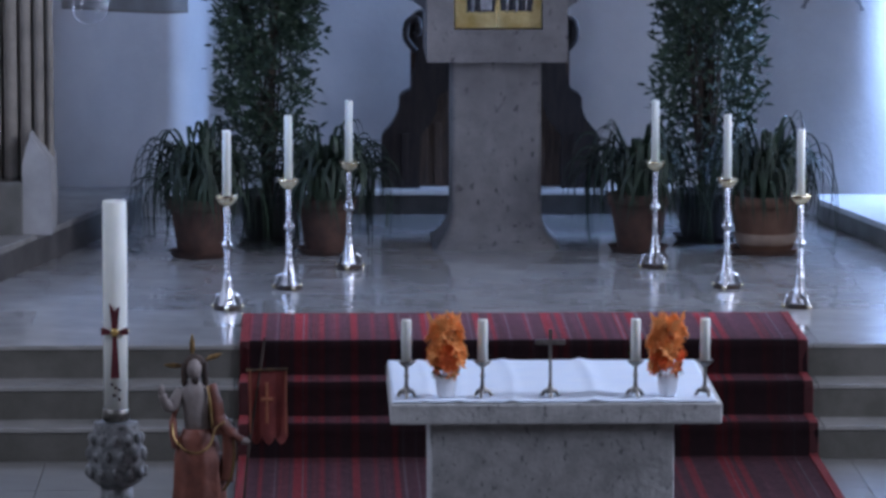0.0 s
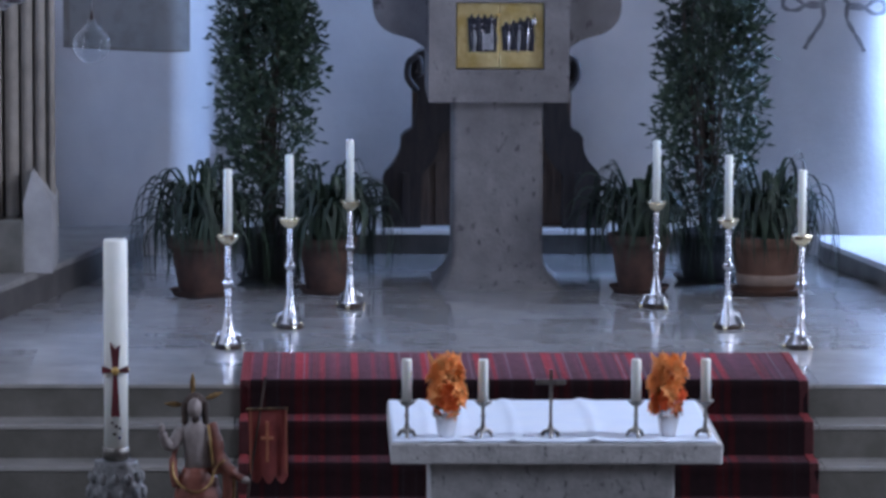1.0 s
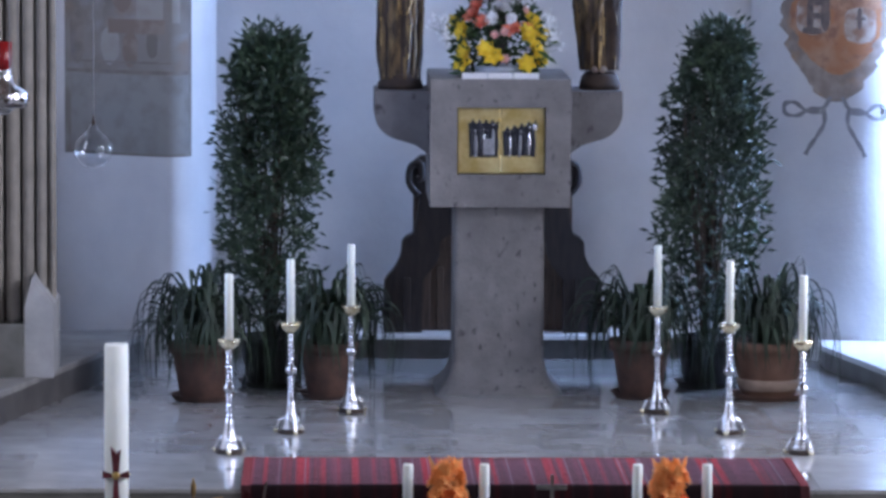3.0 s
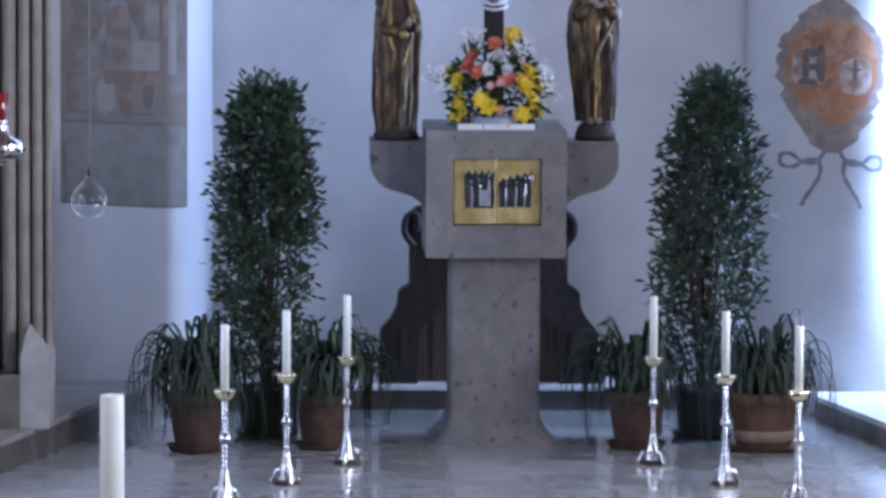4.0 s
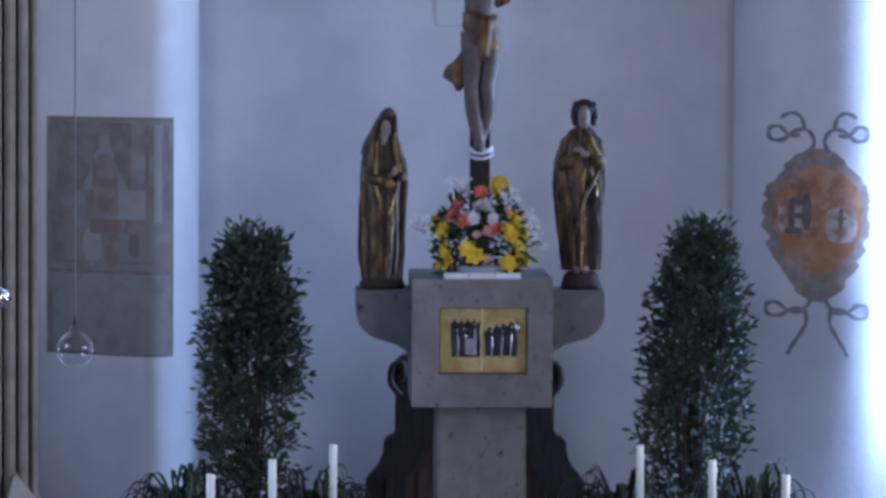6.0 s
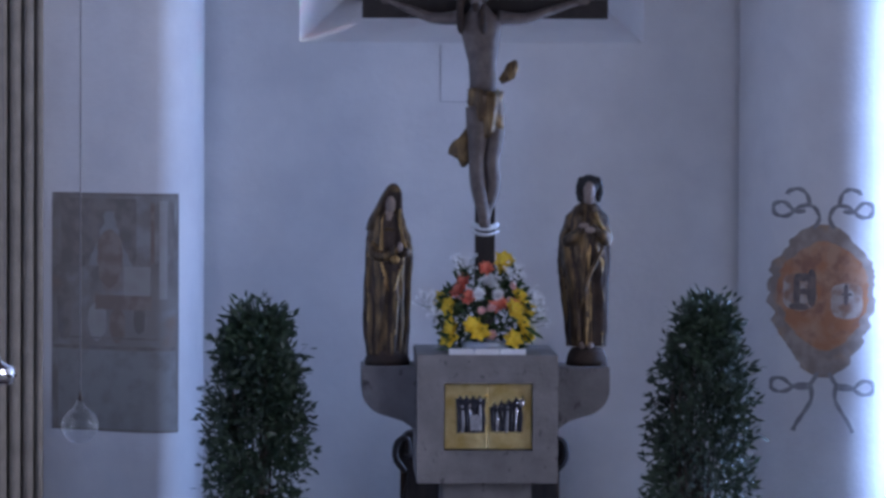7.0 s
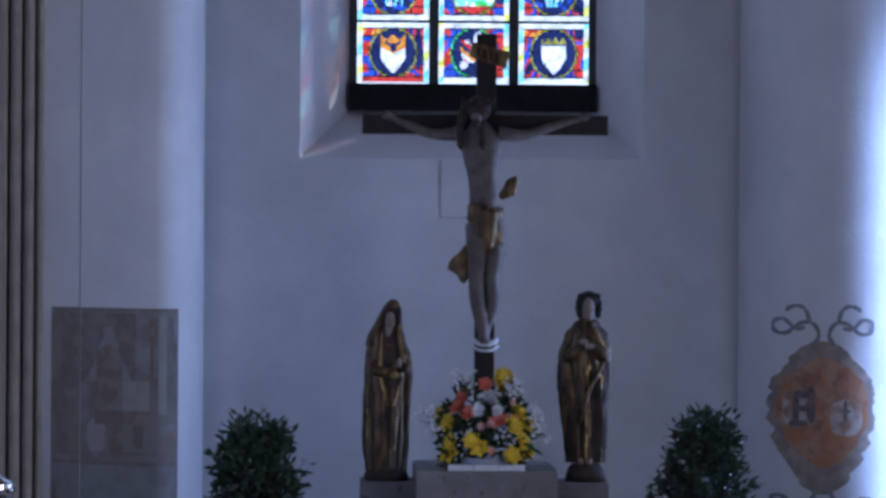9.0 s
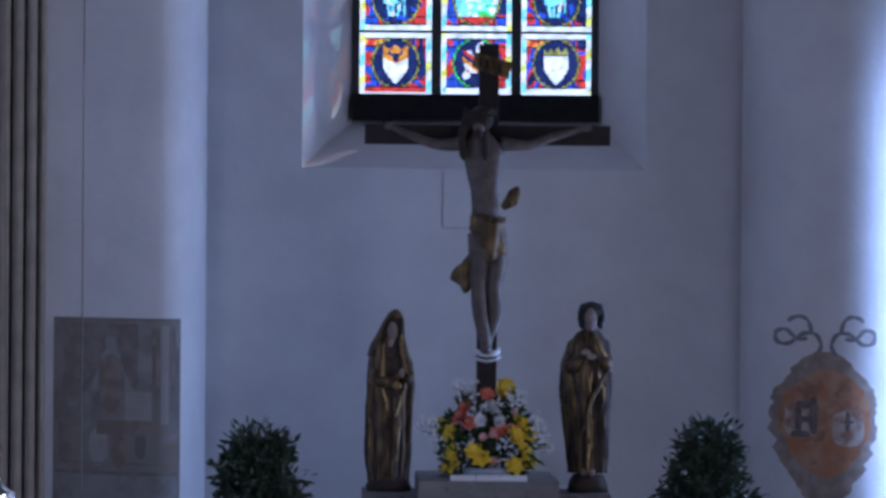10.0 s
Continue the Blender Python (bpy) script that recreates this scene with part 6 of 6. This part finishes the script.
# red skirt of the mantle, in folds
rings = []
for j in range(31):
    q = j / 30
    xl, xr, d = table(((0.0, -0.112, 0.150, 0.105), (0.30, -0.105, 0.140, 0.100), (0.70, -0.098, 0.125, 0.085), (0.90, -0.082, 0.100, 0.070), (1.0, -0.055, 0.075, 0.055)), q)
    z = SZ + 0.02 + (HZ - 0.265 - SZ - 0.02) * q
    ring = []
    for k in range(64):
        a = 2 * math.pi * k / 64
        f = 1 + (0.07 - 0.05 * q) * (1 - 2 * abs(math.sin(4.5 * a + 0.4 * math.sin(6 * q))) ** 0.7) + 0.06 * noise.noise((math.cos(a) * 3, math.sin(a) * 3, q * 3))
        ring.append((SX - 0.02 + (xl + xr) / 2 + (xr - xl) / 2 * f * math.cos(a), SY + d * f * math.sin(a), z))
    rings.append(ring)
loft(bm, rings, 1)
# bare chest, neck and head
rings = []
for z, xl, xr, d in ((-0.295, -0.046, 0.071, 0.050), (-0.215, -0.050, 0.069, 0.050), (-0.14, -0.060, 0.073, 0.058), (-0.095, -0.068, 0.080, 0.052), (-0.068, -0.040, 0.048, 0.040), (-0.045, -0.024, 0.026, 0.028), (-0.02, -0.022, 0.024, 0.026)):
    rings.append([(SX - 0.02 + (xl + xr) / 2 + (xr - xl) / 2 * math.cos(2 * math.pi * k / 20), SY + d * math.sin(2 * math.pi * k / 20), HZ + z) for k in range(20)])
loft(bm, rings, 0)
ball(bm, (SX - 0.022, SY - 0.022, HZ + 0.002), 0.036, 0, (0.92, 1, 1.32))
ball(bm, (SX - 0.020, SY - 0.058, HZ - 0.002), 0.007, 0, (0.8, 0.8, 1.6), 8, 6)
ball(bm, (SX - 0.018, SY - 0.040, HZ - 0.044), 0.019, 2, (0.9, 0.8, 1.0))
ball(bm, (SX - 0.022, SY + 0.014, HZ + 0.020), 0.050, 2, (1.02, 0.9, 0.95))
for side in (-1, 1):
    limb(bm, at_figure(((side * 0.042, 0.03, 0.0), (side * 0.046, -0.03, 0.01), (side * 0.048, -0.075, 0.02)), 0.0), [0.017] * 6 + [0.014] * 3 + [0.007, 0.004], 8, 2)
# three gilt rays
for x0, z0, x1, z1 in ((-0.055, 0.012, -0.138, 0.016), (0.048, 0.040, 0.120, 0.068), (-0.012, 0.062, -0.012, 0.155)):
    limb(bm, at_figure(((x0, z0, -0.02), ((x0 + x1) / 2, (z0 + z1) / 2, -0.02), (x1, z1, -0.02)), 0.0), [0.007] * 3 + [0.012] * 4 + [0.009, 0.006, 0.004, 0.002], 6, 3, 0.3)
# the raised arm, and the sleeve that reaches for the staff
limb(bm, at_figure(((-0.058, -0.098, 0.0), (-0.105, -0.165, 0.03), (-0.132, -0.140, 0.06), (-0.142, -0.105, 0.07)), 0.0), [0.030] * 5 + [0.025] * 5 + [0.019] * 6, 10, 0)
ball(bm, (SX - 0.166, SY - 0.075, HZ - 0.085), 0.018, 0, (0.8, 0.6, 1.6))
limb(bm, at_figure(((0.090, -0.20, 0.01), (0.135, -0.26, 0.03), (0.180, -0.295, 0.045), (0.212, -0.312, 0.05)), 0.0), [0.036] * 5 + [0.030] * 5 + [0.018] * 6, 10, 1)
ball(bm, (SX + 0.205, SY - 0.055, HZ - 0.316), 0.020, 0, (1.3, 0.8, 0.8))
# mantle over one shoulder and along the other side, with gilt hems
limb(bm, at_figure(((0.070, -0.072, 0.0), (0.092, -0.140, 0.02), (0.100, -0.215, 0.02), (0.105, -0.29, 0.02)), 0.0), [0.026] * 5 + [0.032] * 11, 12, 1)
limb(bm, at_figure(((0.058, -0.070, 0.04), (0.068, -0.140, 0.052), (0.078, -0.255, 0.052)), 0.0), [0.0062] * 11, 8, 3)
limb(bm, at_figure(((-0.075, -0.150, 0.0), (-0.096, -0.215, 0.02), (-0.096, -0.29, 0.03), (-0.085, -0.35, 0.03)), 0.0), [0.012] * 6 + [0.018] * 10, 8, 1)
limb(bm, at_figure(((-0.100, -0.235, 0.045), (-0.092, -0.30, 0.062), (-0.045, -0.350, 0.088), (0.020, -0.362, 0.095), (0.070, -0.325, 0.09), (0.090, -0.265, 0.07), (0.132, -0.225, 0.06)), 0.0), [0.0058] * 31, 8, 3)
limb(bm, at_figure(((0.148, -0.27, 0.03), (0.152, -0.37, 0.03), (0.138, -0.50, 0.03)), 0.0), [0.030] * 11, 8, 1)
limb(bm, at_figure(((0.172, -0.29, 0.045), (0.172, -0.40, 0.05), (0.158, -0.48, 0.05), (0.128, -0.54, 0.05)), 0.0), [0.007] * 16, 6, 3)
tagged(part("statue", bm, [surf("pale_painted_skin", (0.17, 0.145, 0.135), (0.27, 0.235, 0.22), 14, 0.5, bump=0.2, grain=50), ROBE_RED, UMBER, GILT, GILT_DARK], None, "", True), "carved statue in a red and gilt mantle raising one hand", "statue")
ban = thing("processional_banner", "small dark red banner with pointed hem on a thin staff", "banner", "", (-1.357, 20.24, -0.52))
part("staff", limb(bmesh.new(), [(-0.045, 0, 0.0), (0.0, 0, 0.48), (0.075, 0.01, 0.98)], [0.006, 0.006, 0.005], 8), UMBER, ban)
part("crossbar", limb(bmesh.new(), [(-0.01, 0, 0.835), (0.175, 0, 0.84)], 0.006, 8), GILT_DARK, ban)
bm = bmesh.new()
nx, nz = 18, 16
for layer in (0, 1):
    g = []
    for j in range(nz + 1):
        row = []
        for i in range(nx + 1):
            u, v = i / nx, j / nz
            hem = 0.035 * abs(math.sin(3 * math.pi * u))
            z = 0.835 - v * (0.30 + hem)
            row.append(bm.verts.new((-0.002 + 0.17 * u + 0.008 * v, 0.004 + 0.006 * layer + 0.010 * v * math.sin(7 * u + 1), z)))
        g.append(row)
    for a, c in zip(g, g[1:]):
        for i in range(nx):
            bm.faces.new((a[i], a[i + 1], c[i + 1], c[i])).smooth = True
cloth = part("cloth", bm, BANNER, ban, "dark red cloth with pointed hem")
DIM_GOLD = surf("dull_gold_thread", (0.20, 0.06, 0.035), (0.30, 0.11, 0.05), 30, 0.6)
part("embroidered_cross", slab(0.078, 0.090, -0.012, 0.002, 0.60, 0.78), DIM_GOLD, cloth)
part("embroidered_cross", slab(0.055, 0.112, -0.014, 0.0, 0.70, 0.712), DIM_GOLD, cloth)
for s in (0.006, 0.165):
    part("braid", slab(s, s + 0.006, -0.010, 0.004, 0.55, 0.83), DIM_GOLD, cloth)

# ---- hanging lamps ----
globe = thing("hanging_globe", "clear blown-glass globe hanging on a thin cord", "hanging lamp", "", (-2.134, 22.0, 1.805))
b = bmesh.new()
prof = [(0.004, -0.088)] + [(0.088 * math.sin(a), -0.088 * math.cos(a)) for a in (math.pi * k / 20 for k in range(2, 18))] + [(0.030, 0.092), (0.022, 0.105), (0.019, 0.120)]
lathe(b, prof, 32)
part("glass_globe", b, clear_glass("clear_glass", (0.90, 0.92, 0.94)), globe, "clear glass globe", smooth=True)
b = lathe(bmesh.new(), [(0.006, 0.118), (0.010, 0.13), (0.006, 0.145), (0.005, 0.165)], 12)
part("cap", b, UMBER, globe, smooth=True)
part("cord", limb(bmesh.new(), [(0, 0, 0.16), (-0.004, 0, TOP - 1.805)], 0.0035, 6), CORD, globe)
lampo = thing("sanctuary_lamp", "silver hanging sanctuary lamp with a red glass cup", "hanging lamp", "", (-2.566, 22.0, 2.045))
b = lathe(bmesh.new(), [(0.02, -0.075), (0.045, -0.06), (0.05, -0.045), (0.105, -0.040), (0.118, -0.03), (0.120, 0.03), (0.112, 0.04), (0.07, 0.06), (0.05, 0.09), (0.035, 0.13), (0.045, 0.14)], 28)
part("bowl", b, SILVER, lampo, "polished silver bowl", smooth=True)
for k in range(8):
    a = 2 * math.pi * k / 8 + 0.2
    part("stud", ball(bmesh.new(), (0.119 * math.cos(a), 0.119 * math.sin(a), 0.0), 0.012, 0, (1, 1, 1), 8, 6), UMBER, lampo)
b = lathe(bmesh.new(), [(0.034, 0.14), (0.042, 0.16), (0.048, 0.275), (0.044, 0.275), (0.036, 0.16)], 24)
RED_GLASS = surf("red_cup_glass", (0.14, 0.006, 0.008), (0.24, 0.012, 0.012), 9, 0.08, bump=0.02)
part("red_cup", b, RED_GLASS, lampo, "red glass cup", smooth=True)
for k in range(3):
    a = 2 * math.pi * k / 3 + 0.9
    part("chain", limb(bmesh.new(), [(0.115 * math.cos(a), 0.115 * math.sin(a), 0.03), (0.01 * math.cos(a), 0.01 * math.sin(a), TOP - 2.045)], 0.003, 5), CORD, lampo, "thin dark chain")

# ---- floor slabs of the choir and blocks of the nave floor ----
rng = random.Random(2)
shared = {}
floor_ob = bpy.data.objects["choir_floor"]
y = 23.12
row = 0
while y < 28.9:
    d = 0.62
    x = -3.0 + (0.45 if row % 2 else 0.0)
    edges = [-3.0] + ([x] if row % 2 else [])
    while x < 2.95:
        x = min(x + 0.9, 3.0)
        edges.append(x)
    for x0, x1 in zip(edges, edges[1:]):
        w = round(x1 - x0, 3)
        dd = round(min(d, 29.3 - y), 3)
        key = (w, dd)
        if key not in shared:
            bm = slab(0.001, w - 0.001, 0.001, dd - 0.001, -0.02, 0.0)
            me = bpy.data.meshes.new("floor_slab")
            bmesh.ops.recalc_face_normals(bm, faces=list(bm.faces))
            bm.to_mesh(me), bm.free()
            me.materials.append(MARBLE)
            shared[key] = me
        ob = new("floor_slab", shared[key])
        ob.parent = floor_ob
        ob.location = (x0, y, -0.0004 * rng.random())
    y += d
    row += 1
floor2 = bpy.data.objects["floor"]
bm = slab(0.002, 0.798, 0.002, 0.798, -0.03, 0.0)
me = bpy.data.meshes.new("floor_tile")
bmesh.ops.recalc_face_normals(bm, faces=list(bm.faces))
bm.to_mesh(me), bm.free()
me.materials.append(FLOOR_STONE)
for j in range(7):
    for i in range(12):
        ob = new("floor_tile", me)
        ob.parent = floor2
        ob.location = (-4.8 + 0.8 * i, 22.56 - 0.8 * (j + 1), -0.5 - 0.001 * rng.random())
